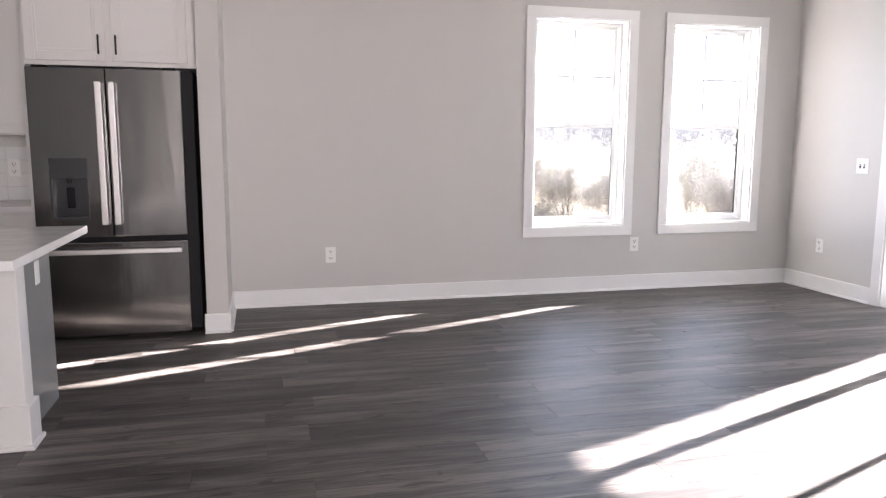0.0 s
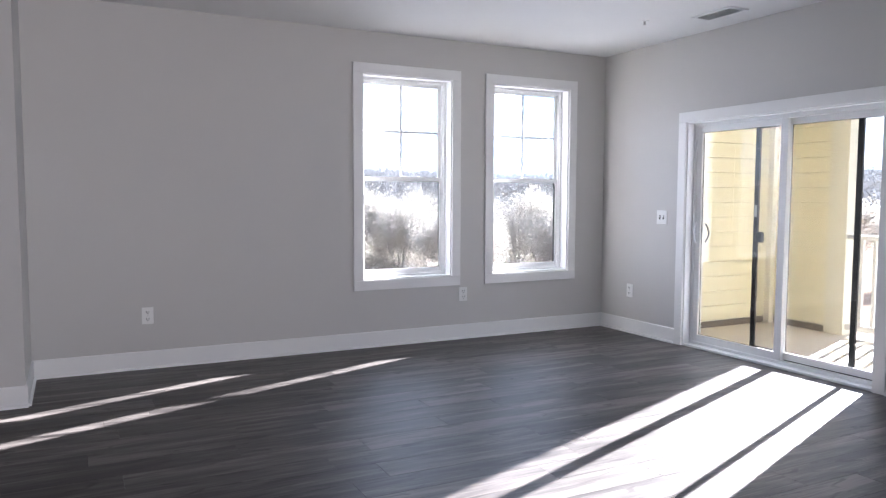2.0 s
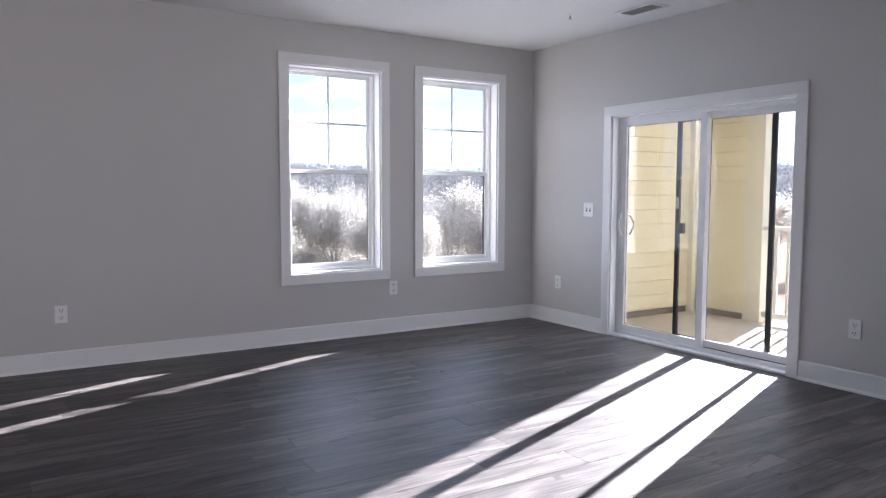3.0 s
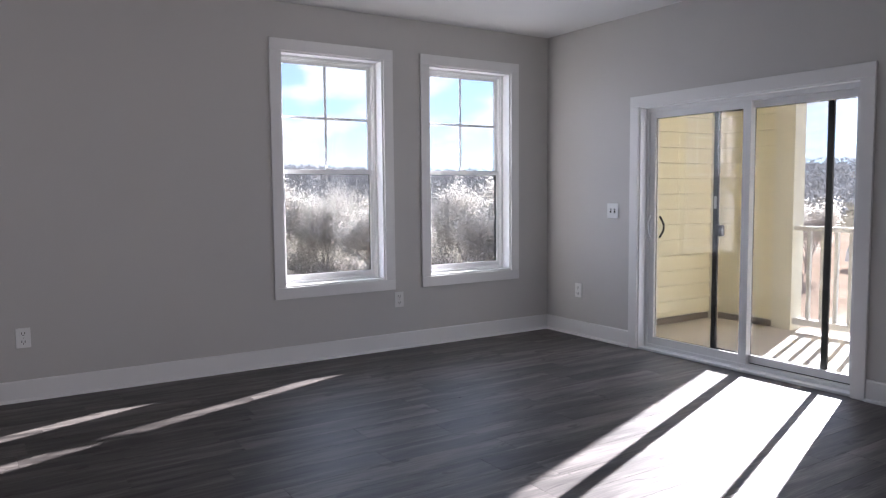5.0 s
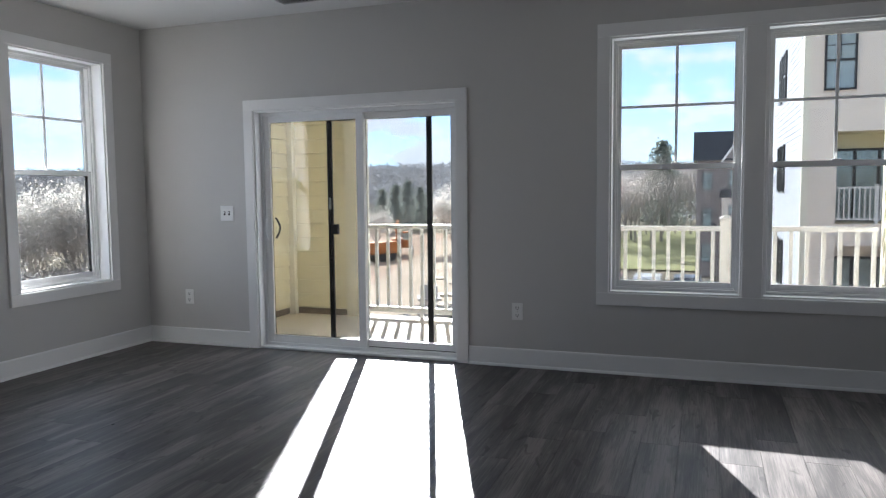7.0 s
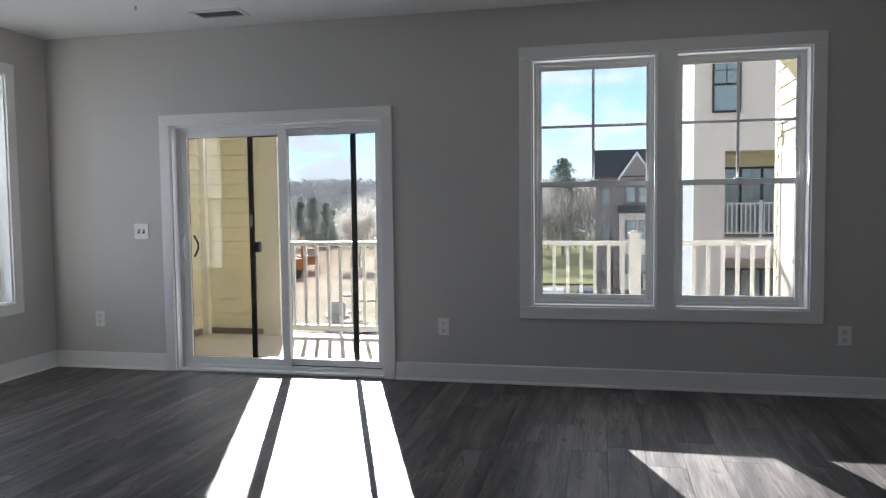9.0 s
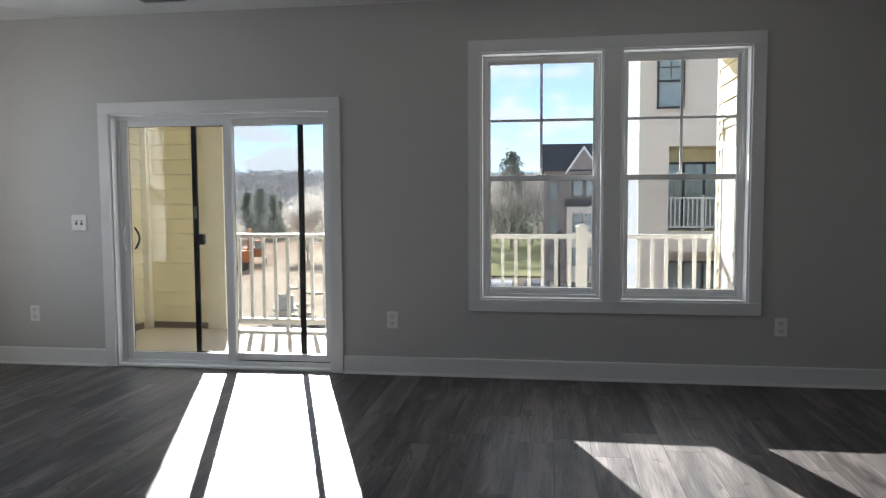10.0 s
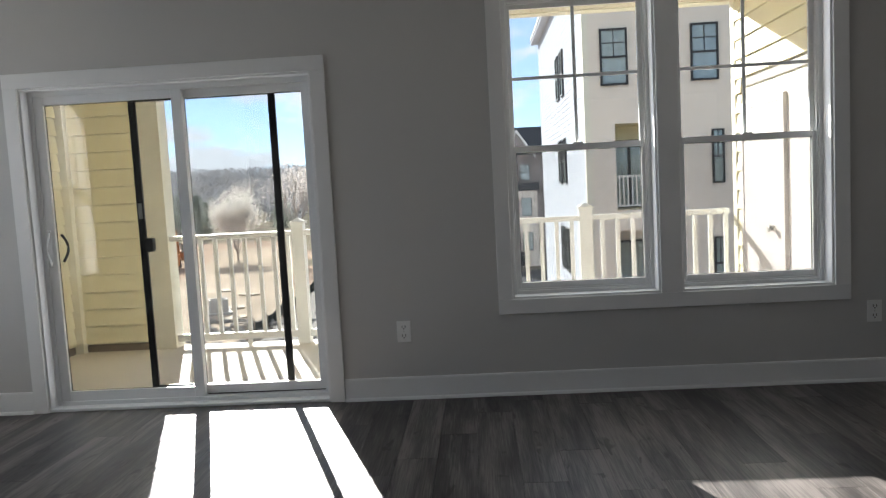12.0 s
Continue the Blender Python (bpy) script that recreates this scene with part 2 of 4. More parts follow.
# flashing brown, darkened to include the shadow line under the siding
FLASHING = material("shadowed_flashing", (0.22, 0.185, 0.15), 0.6, vary=0.1, fine=50, bump=0.05)
SOFFIT = material("cream_soffit", (0.74, 0.68, 0.54), 0.6, vary=0.03, fine=40, bump=0.02)
DOORPAINT = material("white_door_paint", (0.64, 0.585, 0.57), 0.45, vary=0.02, fine=60, bump=0.02)
METAL = material("satin_nickel", (0.5, 0.49, 0.47), 0.3, metal=1.0, vary=0.05, bump=0)
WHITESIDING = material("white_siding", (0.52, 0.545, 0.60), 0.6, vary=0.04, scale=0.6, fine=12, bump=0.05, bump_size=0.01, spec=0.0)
STUCCO = material("beige_panel", (0.87, 0.78, 0.68), 0.75, vary=0.04, scale=0.8, fine=24, bump=0.08, spec=0.0)
DARKWIN = material("black_window_frame", (0.02, 0.02, 0.022), 0.4, vary=0.1, bump=0)
# opaque panes: reflected sky is put into the blue-green base colour
PANE = material("sky_tinted_pane", (0.30, 0.37, 0.37), 0.05, vary=0.3, scale=0.7, fine=4, bump=0.0, spec=1.0)
# brick colour lightened to hold the haze of distance
GREYBRICK = material("hazed_grey_brick", (0.30, 0.265, 0.25), 0.8, vary=0.2, scale=1.0, fine=18, bump=0.15, spec=0.0)
ROOF = material("dark_roof", (0.035, 0.038, 0.045), 0.5, vary=0.2, scale=1, fine=20, bump=0.1)
BARK = material("bark", (0.36, 0.33, 0.31), 0.9, vary=0.3, scale=3, fine=25, bump=0.4, spec=0.0)
BLOSSOM = foliage("white_blossom", (0.64, 0.605, 0.56), 0.5, 0.2)
# needle green paled towards grey, with distance haze put into the colour
NEEDLES = foliage("hazed_needles", (0.23, 0.25, 0.22), 0.4, 0.35)
TWIGS = foliage("shrub_twigs", (0.56, 0.51, 0.48), 0.5, 0.3)
# bare-wood grey made paler and bluer: aerial haze is in this colour
WOODS = foliage("hazed_bare_woods", (0.25, 0.25, 0.265), 0.5, 0.18, 0.03)
HILLS = material("far_ground", (0.20, 0.175, 0.135), 0.95, vary=0.3, scale=0.03, fine=0.5, bump=0.2, bump_size=0.2, spec=0.0)
DIRT = material("sandy_dirt", (0.45, 0.37, 0.29), 0.95, vary=0.3, scale=0.15, fine=2.5, bump=0.4, bump_size=0.08, spec=0.0)
REDDIRT = material("red_clay", (0.38, 0.285, 0.22), 0.95, vary=0.35, scale=0.2, fine=2.0, bump=0.5, bump_size=0.1, spec=0.0)
GRASS = material("spring_lawn", (0.29, 0.29, 0.16), 0.95, vary=0.25, scale=0.3, fine=6, bump=0.3, bump_size=0.05, spec=0.0)
ASPHALT = material("pale_asphalt", (0.10, 0.10, 0.105), 0.9, vary=0.15, scale=0.3, fine=8, bump=0.1, spec=0.0)
CONCRETE = material("concrete", (0.28, 0.26, 0.24), 0.9, vary=0.1, scale=0.6, fine=10, bump=0.1, spec=0.0)
SILT = material("black_filter_cloth", (0.03, 0.035, 0.033), 0.8, vary=0.2, scale=1, fine=20, bump=0.1, spec=0.1)
PALEWOOD = material("pale_timber", (0.42, 0.35, 0.26), 0.85, vary=0.2, scale=2, fine=30, bump=0.1, stretch=(1, 8, 8))
PRECAST = material("precast_concrete", (0.48, 0.46, 0.43), 0.9, vary=0.12, scale=1.2, fine=14, bump=0.1)
ORANGE = material("machine_orange", (0.45, 0.17, 0.05), 0.8, vary=0.12, bump=0, spec=0.1)
RUBBER = material("rubber", (0.02, 0.02, 0.02), 0.8, vary=0.2, bump=0)
CARPAINT_W = material("white_car_paint", (0.7, 0.7, 0.7), 0.25, vary=0.03, bump=0, coat=0.5)
CARPAINT_R = material("red_car_paint", (0.30, 0.04, 0.04), 0.25, vary=0.05, bump=0, coat=0.5)
CARPAINT_D = material("dark_car_paint", (0.05, 0.055, 0.07), 0.25, vary=0.05, bump=0, coat=0.5)


# ---- building helpers ----
def add_box(bm, x0, x1, y0, y1, z0, z1, bevel=0.0):
    made = bmesh.ops.create_cube(bm, size=1.0)
    bmesh.ops.transform(bm, verts=made["verts"], matrix=Matrix.Translation(((x0 + x1) / 2, (y0 + y1) / 2, (z0 + z1) / 2)) @ Matrix.Diagonal((abs(x1 - x0), abs(y1 - y0), abs(z1 - z0), 1)))
    if bevel:
        edges = list({e for v in made["verts"] for e in v.link_edges})
        bmesh.ops.bevel(bm, geom=edges, offset=bevel, segments=2, affect="EDGES", profile=0.5, clamp_overlap=True)
    return bm


def box(x0, x1, y0, y1, z0, z1, bevel=0.0):
    return add_box(bmesh.new(), x0, x1, y0, y1, z0, z1, bevel)


def add_rod(bm, a, b, r0, r1=None, sides=10):
    a, b = Vector(a), Vector(b)
    r1 = r0 if r1 is None else r1
    made = bmesh.ops.create_cone(bm, cap_ends=True, segments=sides, radius1=r0, radius2=r1, depth=(b - a).length)
    turn = (b - a).to_track_quat("Z", "Y").to_matrix().to_4x4()
    bmesh.ops.transform(bm, verts=made["verts"], matrix=Matrix.Translation((a + b) / 2) @ turn)
    return bm


def rod(a, b, r0, r1=None, sides=10):
    return add_rod(bmesh.new(), a, b, r0, r1, sides)


def tube(points, radius, sides=10):
    """A round bar along a line of points."""
    bm = bmesh.new()
    pts = [Vector(p) for p in points]
    rings = []
    for i, p in enumerate(pts):
        d = (pts[min(i + 1, len(pts) - 1)] - pts[max(i - 1, 0)]).normalized()
        q = d.to_track_quat("Z", "Y")
        rings.append([bm.verts.new(p + q @ Vector((radius * math.cos(2 * math.pi * k / sides), radius * math.sin(2 * math.pi * k / sides), 0))) for k in range(sides)])
    for r, s in zip(rings, rings[1:]):
        for k in range(sides):
            bm.faces.new((r[k], r[(k + 1) % sides], s[(k + 1) % sides], s[k]))
    bm.faces.new(rings[0][::-1])
    bm.faces.new(rings[-1])
    return bm


def prism(profile, length, axis="x"):
    """Extrudes a closed outline, given in the two other axes, along an axis from 0 to length."""
    bm = bmesh.new()
    put = {"x": lambda p, s: (s, p[0], p[1]), "y": lambda p, s: (p[0], s, p[1]), "z": lambda p, s: (p[0], p[1], s)}[axis]
    a = [bm.verts.new(put(p, 0)) for p in profile]
    b = [bm.verts.new(put(p, length)) for p in profile]
    bm.faces.new(a)
    bm.faces.new(b[::-1])
    for i in range(len(a)):
        j = (i + 1) % len(a)
        bm.faces.new((a[i], b[i], b[j], a[j]))
    bmesh.ops.recalc_face_normals(bm, faces=bm.faces)
    return bm


def smooth_mesh(name, bm, mat, angle=0.6):
    me = bpy.data.meshes.new(name)
    bm.to_mesh(me)
    bm.free()
    me.materials.append(mat)
    return me


def part(name, bm, mat, parent, label="", m=None, smooth=False):
    me = bm if isinstance(bm, bpy.types.Mesh) else smooth_mesh(name, bm, mat)
    if smooth:
        me.polygons.foreach_set("use_smooth", [True] * len(me.polygons))
    ob = new(name, me)
    ob.parent = parent
    if m is not None:
        ob.matrix_basis = m
    if label:
        tagged(ob, label)
    return ob


def thing(name, m, label, category, group="", kind=""):
    ob = new(name)
    ob.empty_display_size = 0.1
    ob.matrix_basis = m
    return tagged(ob, label, category, group, kind)


def structure(name, bm, mat, label, category):
    ob = new(name, smooth_mesh(name, bm, mat))
    return tagged(ob, label, category, "", "structure")


def wall_with_holes(u0, u1, v0, v1, z0, z1, holes):
    bm = bmesh.new()
    cuts = sorted({u0, u1, *[h[0] for h in holes], *[h[1] for h in holes]})
    for a, b in zip(cuts, cuts[1:]):
        z = z0
        for h in sorted([h for h in holes if h[0] <= a and h[1] >= b], key=lambda h: h[2]):
            if h[2] > z:
                add_box(bm, a, b, v0, v1, z, h[2])
            z = h[3]
        if z < z1:
            add_box(bm, a, b, v0, v1, z, z1)
    return bm


ALONG_A = Matrix.Identity(4)                 # local x along the wall, local y outwards
ALONG_B = pose(0, 0, 0, 0, 0, -90)
H = 2.813                                     # ceiling height
T = 0.20                                      # wall thickness

# ---- shell of the room ----
WA = [(-2.69, -1.80, 0.61, 2.445), (-1.35, -0.455, 0.61, 2.445)]
WB = [(4.152, 5.045, 0.595, 2.422), (5.175, 6.070, 0.595, 2.422)]
DOOR = (1.17, 2.99, 0.0, 2.04)
BACK, LEFT = -8.6, -9.6

wall_north = structure("wall_north", wall_with_holes(LEFT, 0.0, 0, T, -0.02, H, WA), WALL, "matte light grey painted wall with two windows", "wall")
wall_east = structure("wall_east", wall_with_holes(-T, -BACK, 0, T, -0.02, H, [DOOR, *WB]), WALL, "matte light grey painted wall with sliding door", "wall")
wall_east.matrix_basis = ALONG_B
# openings of an added, unseen south window that holds the fill lamp
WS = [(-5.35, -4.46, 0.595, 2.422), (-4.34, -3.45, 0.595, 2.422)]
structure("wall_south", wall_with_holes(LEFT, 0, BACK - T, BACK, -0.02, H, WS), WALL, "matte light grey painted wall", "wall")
structure("wall_west", box(LEFT - T, LEFT, BACK - T, T, -0.02, H), WALL, "matte light grey painted wall", "wall")
structure("ceiling", box(LEFT - T, T, BACK - T, T, H, H + 0.2), CEIL, "flat white painted ceiling", "ceiling")
floor = structure("floor", box(LEFT - T, T - 0.01, BACK - T, T, -0.25, -0.006), SUBFLOOR, "grey wood-look plank floor", "floor")
# wing wall beside the refrigerator
structure("wall_wing", box(-5.45, -5.30, -0.79, 0.0, 0, H), WALL, "short painted wing wall beside the refrigerator", "wall")


def baseboard(name, length, m):
    """Flat board with a shoe moulding at its foot, along local x, its back on local y = 0."""
    ob = thing(name, m, "white painted baseboard with shoe moulding", "baseboard", "", "structure")
    part("board", prism([(0, 0.0), (-0.014, 0.0), (-0.014, 0.130), (-0.011, 0.139), (0, 0.140)], length), TRIM, ob)
    part("shoe_moulding", prism([(-0.014, 0.0), (-0.030, 0.0), (-0.029, 0.008), (-0.024, 0.016), (-0.014, 0.019)], length), TRIM, ob)
    return ob


baseboard("baseboard_1", 5.30, pose(-5.30, 0, 0))
baseboard("baseboard_2", 1.062, pose(0, -0.016, 0, 0, 0, -90))
baseboard("baseboard_3", -BACK - 3.084, pose(0, -3.084, 0, 0, 0, -90))
baseboard("baseboard_4", 0.79, pose(-5.30, -0.79, 0, 0, 0, 90))
baseboard("baseboard_5", 0.178, pose(-5.464, -0.79, 0))
baseboard("baseboard_6", 9.6, pose(0, BACK, 0, 0, 0, 180))


# ---- windows ----
def casing(parent, u0, u1, z0, z1, w=0.09, mids=()):
    part("head_casing", box(u0 - w, u1 + w, -0.020, -0.0005, z1, z1 + w, 0.003), TRIM, parent)
    part("sill_casing", box(u0 - w, u1 + w, -0.020, -0.0005, z0 - w, z0, 0.003), TRIM, parent)
    part("side_casing", box(u0 - w, u0, -0.019, -0.0005, z0, z1, 0.003), TRIM, parent)
    part("side_casing", box(u1, u1 + w, -0.019, -0.0005, z0, z1, 0.003), TRIM, parent)
    for a, b in mids:
        part("mullion_casing", box(a, b, -0.019, -0.0005, z0, z1, 0.003), TRIM, parent)


def ring(u0, u1, z0, z1, v0, v1, w, wb=None, wt=None, bevel=0.003):
    """A rectangular frame with members w wide."""
    wb, wt = wb or w, wt or w
    bm = bmesh.new()
    add_box(bm, u0, u0 + w, v0, v1, z0, z1, bevel)
    add_box(bm, u1 - w, u1, v0, v1, z0, z1, bevel)
    add_box(bm, u0 + w, u1 - w, v0 + 0.001, v1 - 0.001, z0, z0 + wb, bevel)
    add_box(bm, u0 + w, u1 - w, v0 + 0.001, v1 - 0.001, z1 - wt, z1, bevel)
    return bm


def hung_window(parent, u0, u1, z0, z1):
    """Single-hung vinyl unit in its opening: lined reveal, frame, two sashes, half screen outside."""
    j = 0.012
    part("jamb_liner", ring(u0, u1, z0, z1, 0.0, REVEAL, j, bevel=0.0), TRIM, parent)
    a0, a1, b0, b1 = u0 + j, u1 - j, z0 + j, z1 - j
    f = part("window_frame", ring(a0 - j, a1 + j, b0 - j, b1 + j, REVEAL, T - 0.005, 0.034, bevel=0.004), VINYL, parent)
    part("stop", ring(a0 + 0.010, a1 - 0.010, b0 + 0.01, b1 - 0.01, REVEAL + 0.012, REVEAL + 0.024, 0.022), VINYL, f)
    mid = (z0 + z1) / 2 - 0.005
    g0, g1 = a0 + 0.022, a1 - 0.022
    up = part("upper_sash", ring(g0, g1, mid - 0.018, b1 - 0.022, REVEAL + 0.062, REVEAL + 0.088, 0.028, 0.036), VINYL, parent)
    pv = REVEAL + 0.075
    p = part("pane", box(g0 + 0.024, g1 - 0.024, pv - 0.002, pv + 0.002, mid + 0.014, b1 - 0.046), GLASS, up)
    p.visible_shadow = False
    cu, cz = (g0 + g1) / 2, (mid + 0.018 + b1 - 0.05) / 2
    part("muntin", box(cu - 0.010, cu + 0.010, pv - 0.006, pv + 0.006, mid + 0.016, b1 - 0.048, 0.002), VINYL, up)
    part("muntin", box(g0 + 0.026, g1 - 0.026, pv - 0.005, pv + 0.005, cz - 0.010, cz + 0.010, 0.002), VINYL, up)
    lo = part("lower_sash", ring(g0, g1, b0 + 0.022, mid + 0.020, REVEAL + 0.026, REVEAL + 0.055, 0.030, 0.046, 0.038), VINYL, parent)
    lv = REVEAL + 0.040
    p = part("pane", box(g0 + 0.027, g1 - 0.027, lv - 0.002, lv + 0.002, b0 + 0.066, mid - 0.016), GLASS, lo)
    p.visible_shadow = False
    part("sash_lock", box(cu - 0.03, cu + 0.03, REVEAL + 0.022, REVEAL + 0.045, mid + 0.020, mid + 0.030, 0.003), VINYL, lo)
    part("weather_seal", ring(g0 + 0.027, g1 - 0.027, b0 + 0.064, mid - 0.014, lv + 0.003, lv + 0.012, 0.006, bevel=0), GASKET, lo)
    s = part("half_screen", ring(g0 - 0.004, g1 + 0.004, b0 + 0.020, mid, REVEAL + 0.082, REVEAL + 0.091, 0.020, bevel=0.002), BLACK, parent, "dark insect screen over the lower half")
    part("screen_mesh", box(g0 + 0.012, g1 - 0.012, REVEAL + 0.086, REVEAL + 0.087, b0 + 0.038, mid - 0.018), SCREEN_W, s)


REVEAL = 0.100
for k, (u0, u1, z0, z1) in enumerate(WA):
    w = thing("window_%d" % (k + 1), ALONG_A, "white vinyl single-hung window with wide flat casing", "window", "", "structure")
    casing(w, u0, u1, z0, z1)
    hung_window(w, u0, u1, z0, z1)
w = thing("window_3", ALONG_B, "pair of white single-hung windows in one casing", "window", "", "structure")
casing(w, WB[0][0], WB[1][1], WB[0][2], WB[0][3], mids=[(WB[0][1], WB[1][0])])
for u0, u1, z0, z1 in WB:
    hung_window(w, u0, u1, z0, z1)

# added, unseen window pair, there to house the fill lamp
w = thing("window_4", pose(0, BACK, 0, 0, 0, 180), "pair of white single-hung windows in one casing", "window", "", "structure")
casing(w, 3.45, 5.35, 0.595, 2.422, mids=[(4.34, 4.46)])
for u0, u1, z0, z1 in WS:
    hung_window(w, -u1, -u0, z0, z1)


# ---- sliding door to the balcony ----
def sliding_door():
    d = thing("door_1", ALONG_B, "closed white sliding glass patio door with white casing", "door", "", "structure")
    u0, u1, z0, z1 = DOOR
    part("head_casing", box(u0 - 0.09, u1 + 0.09, -0.021, -0.0005, z1, z1 + 0.09, 0.003), TRIM, d)
    part("side_casing", box(u0 - 0.09, u0, -0.020, -0.0005, 0, z1, 0.003), TRIM, d)
    part("side_casing", box(u1, u1 + 0.09, -0.020, -0.0005, 0, z1, 0.003), TRIM, d)
    part("jamb_liner", box(u0, u0 + 0.012, -0.001, 0.075, 0, z1), TRIM, d)
    part("jamb_liner", box(u1 - 0.012, u1, -0.001, 0.075, 0, z1), TRIM, d)
    part("head_liner", box(u0 + 0.012, u1 - 0.012, -0.001, 0.075, z1 - 0.012, z1), TRIM, d)
    part("door_frame", ring(u0, u1, 0.0, z1, 0.075, T - 0.004, 0.038, 0.045, 0.045), VINYL, d)
    part("sill_slot", box(2.16, u1 - 0.06, 0.1235, 0.1245, 0.046, 0.052), GASKET, d)
    part("threshold", box(u0 + 0.012, u1 - 0.012, 0.0, 0.074, 0.0, 0.020, 0.004), VINYL, d)
    for name, a, b, v in (("sliding_panel", u0 + 0.03, 2.155, 0.085), ("fixed_panel", 2.085, u1 - 0.025, 0.125)):
        p = part(name, ring(a, b, 0.040, z1 - 0.040, v, v + 0.034, 0.066, 0.068, 0.055), VINYL, d)
        g = part("pane", box(a + 0.060, b - 0.060, v + 0.015, v + 0.019, 0.100, z1 - 0.090), GLASS, p)
        g.visible_shadow = False
        part("gasket", ring(a + 0.060, b - 0.060, 0.102, z1 - 0.092, v + 0.021, v + 0.030, 0.007, bevel=0), GASKET, p)
        if name == "sliding_panel":
            hu, hz = a + 0.030, 1.04
            arc = [(hu + 0.012 * 0, v - 0.002 - 0.045 * math.sin(math.pi * k / 12), hz - 0.10 + 0.20 * k / 12) for k in range(13)]
            part("inside_handle", tube(arc, 0.008), VINYL, p, "white curved pull handle", smooth=True)
            part("handle_plate", box(hu - 0.014, hu + 0.014, v - 0.006, v, hz - 0.12, hz + 0.12, 0.004), VINYL, p)
            arc = [(hu + 0.045 + 0.028 * math.sin(math.pi * k / 12), v + 0.055 + 0.02 * math.sin(math.pi * k / 12), hz - 0.09 + 0.18 * k / 12) for k in range(13)]
            part("outside_handle", tube(arc, 0.009), BLACK, p, "black curved outside handle", smooth=True)
    # insect screen door, half slid open
    s = part("screen_door", ring(1.765, 2.715, 0.05, z1 - 0.045, 0.185, 0.205, 0.045, 0.05, 0.05), BLACK, d, "black framed sliding insect screen")
    part("screen_mesh", box(1.81, 2.67, 0.194, 0.195, 0.10, z1 - 0.095), SCREEN, s)
    part("screen_latch", box(1.800, 1.862, 0.168, 0.212, 0.985, 1.075, 0.010), BLACK, s)
    part("latch_label", box(1.775, 1.800, 0.182, 0.1845, 1.20, 1.30), METAL, s)


sliding_door()


# ---- wall plates ----
def outlet(m, label="white duplex wall outlet"):
    o = thing("wall_outlet", m, label, "outlet", "wall outlets")
    part("plate", box(-0.043, 0.043, -0.007, -0.0005, -0.066, 0.066, 0.004), PLATE, o)
    for dz in (-0.028, 0.028):
        r = part("receptacle", box(-0.021, 0.021, -0.0095, -0.007, dz - 0.019, dz + 0.019, 0.004), PLATE, o)
        part("slot", box(-0.0115, -0.0075, -0.0105, -0.0094, dz - 0.003, dz + 0.011), SLOT, r)
        part("slot", box(0.0075, 0.0115, -0.0105, -0.0094, dz - 0.003, dz + 0.011), SLOT, r)
        part("ground_hole", rod((0, -0.0105, dz - 0.010), (0, -0.0094, dz - 0.010), 0.004), SLOT, r)
    part("screw", rod((0, -0.0085, 0), (0, -0.006, 0), 0.003), METAL, o)
    return o


first = outlet(pose(-4.492, 0, 0.42))
copy_thing(first, pose(-1.671, 0, 0.43))
for y in (-0.448, -3.47, -6.30):
    copy_thing(first, pose(0, y, 0.425, 0, 0, -90))
sw = thing("light_switch", pose(0, -0.876, 1.173, 0, 0, -90), "white two-gang toggle light switch", "light switch")
part("plate", box(-0.066, 0.066, -0.007, -0.0005, -0.066, 0.066, 0.004), PLATE, sw)
for du in (-0.023, 0.023):
    part("toggle_well", box(du - 0.009, du + 0.009, -0.0082, -0.007, -0.018, 0.018, 0.001), SLOT, sw)
    part("toggle", box(du - 0.005, du + 0.005, -0.018, -0.0080, 0.0, 0.013, 0.002), PLATE, sw)


# ---- ceiling fittings ----
def ceiling_vent():
    v = thing("ceiling_vent", pose(-0.40, -1.87, H), "white rectangular ceiling air vent with louvres", "vent")
    bm = bmesh.new()
    for a in ((-0.10, 0.10, -0.20, -0.172), (-0.10, 0.10, 0.172, 0.20), (-0.10, -0.074, -0.172, 0.172), (0.074, 0.10, -0.172, 0.172)):
        add_box(bm, *a, -0.012, -0.0005, 0.003)
    part("frame", bm, TRIM, v)
    part("backing", box(-0.074, 0.074, -0.172, 0.172, -0.002, -0.0006), SLOT, v)
    for k in range(14):
        y = -0.16 + k * 0.0246
        part("slat", box(-0.074, 0.074, -0.008, 0.008, -0.0009, 0.0009), TRIM, v, m=pose(0, y, -0.0085, 38))
    return v


ceiling_vent()
sp = thing("sprinkler_head", pose(-0.744, -1.404, H), "white pendent fire sprinkler head on the ceiling", "sprinkler")
part("escutcheon", rod((0, 0, -0.006), (0, 0, 0), 0.030, 0.034, 20), TRIM, sp)
part("body", rod((0, 0, -0.030), (0, 0, -0.006), 0.007, 0.010), METAL, sp)
part("deflector", rod((0, 0, -0.034), (0, 0, -0.031), 0.014, 0.014, 14), METAL, sp)
chip = tagged(new("floor_chip", smooth_mesh("chip", rod((0, 0, 0), (0, 0, 0.004), 0.010, 0.006, 7), BLACK)), "small dark crumb lying on the floor", "debris")
chip.matrix_basis = pose(-2.091, -1.553, 0.001)


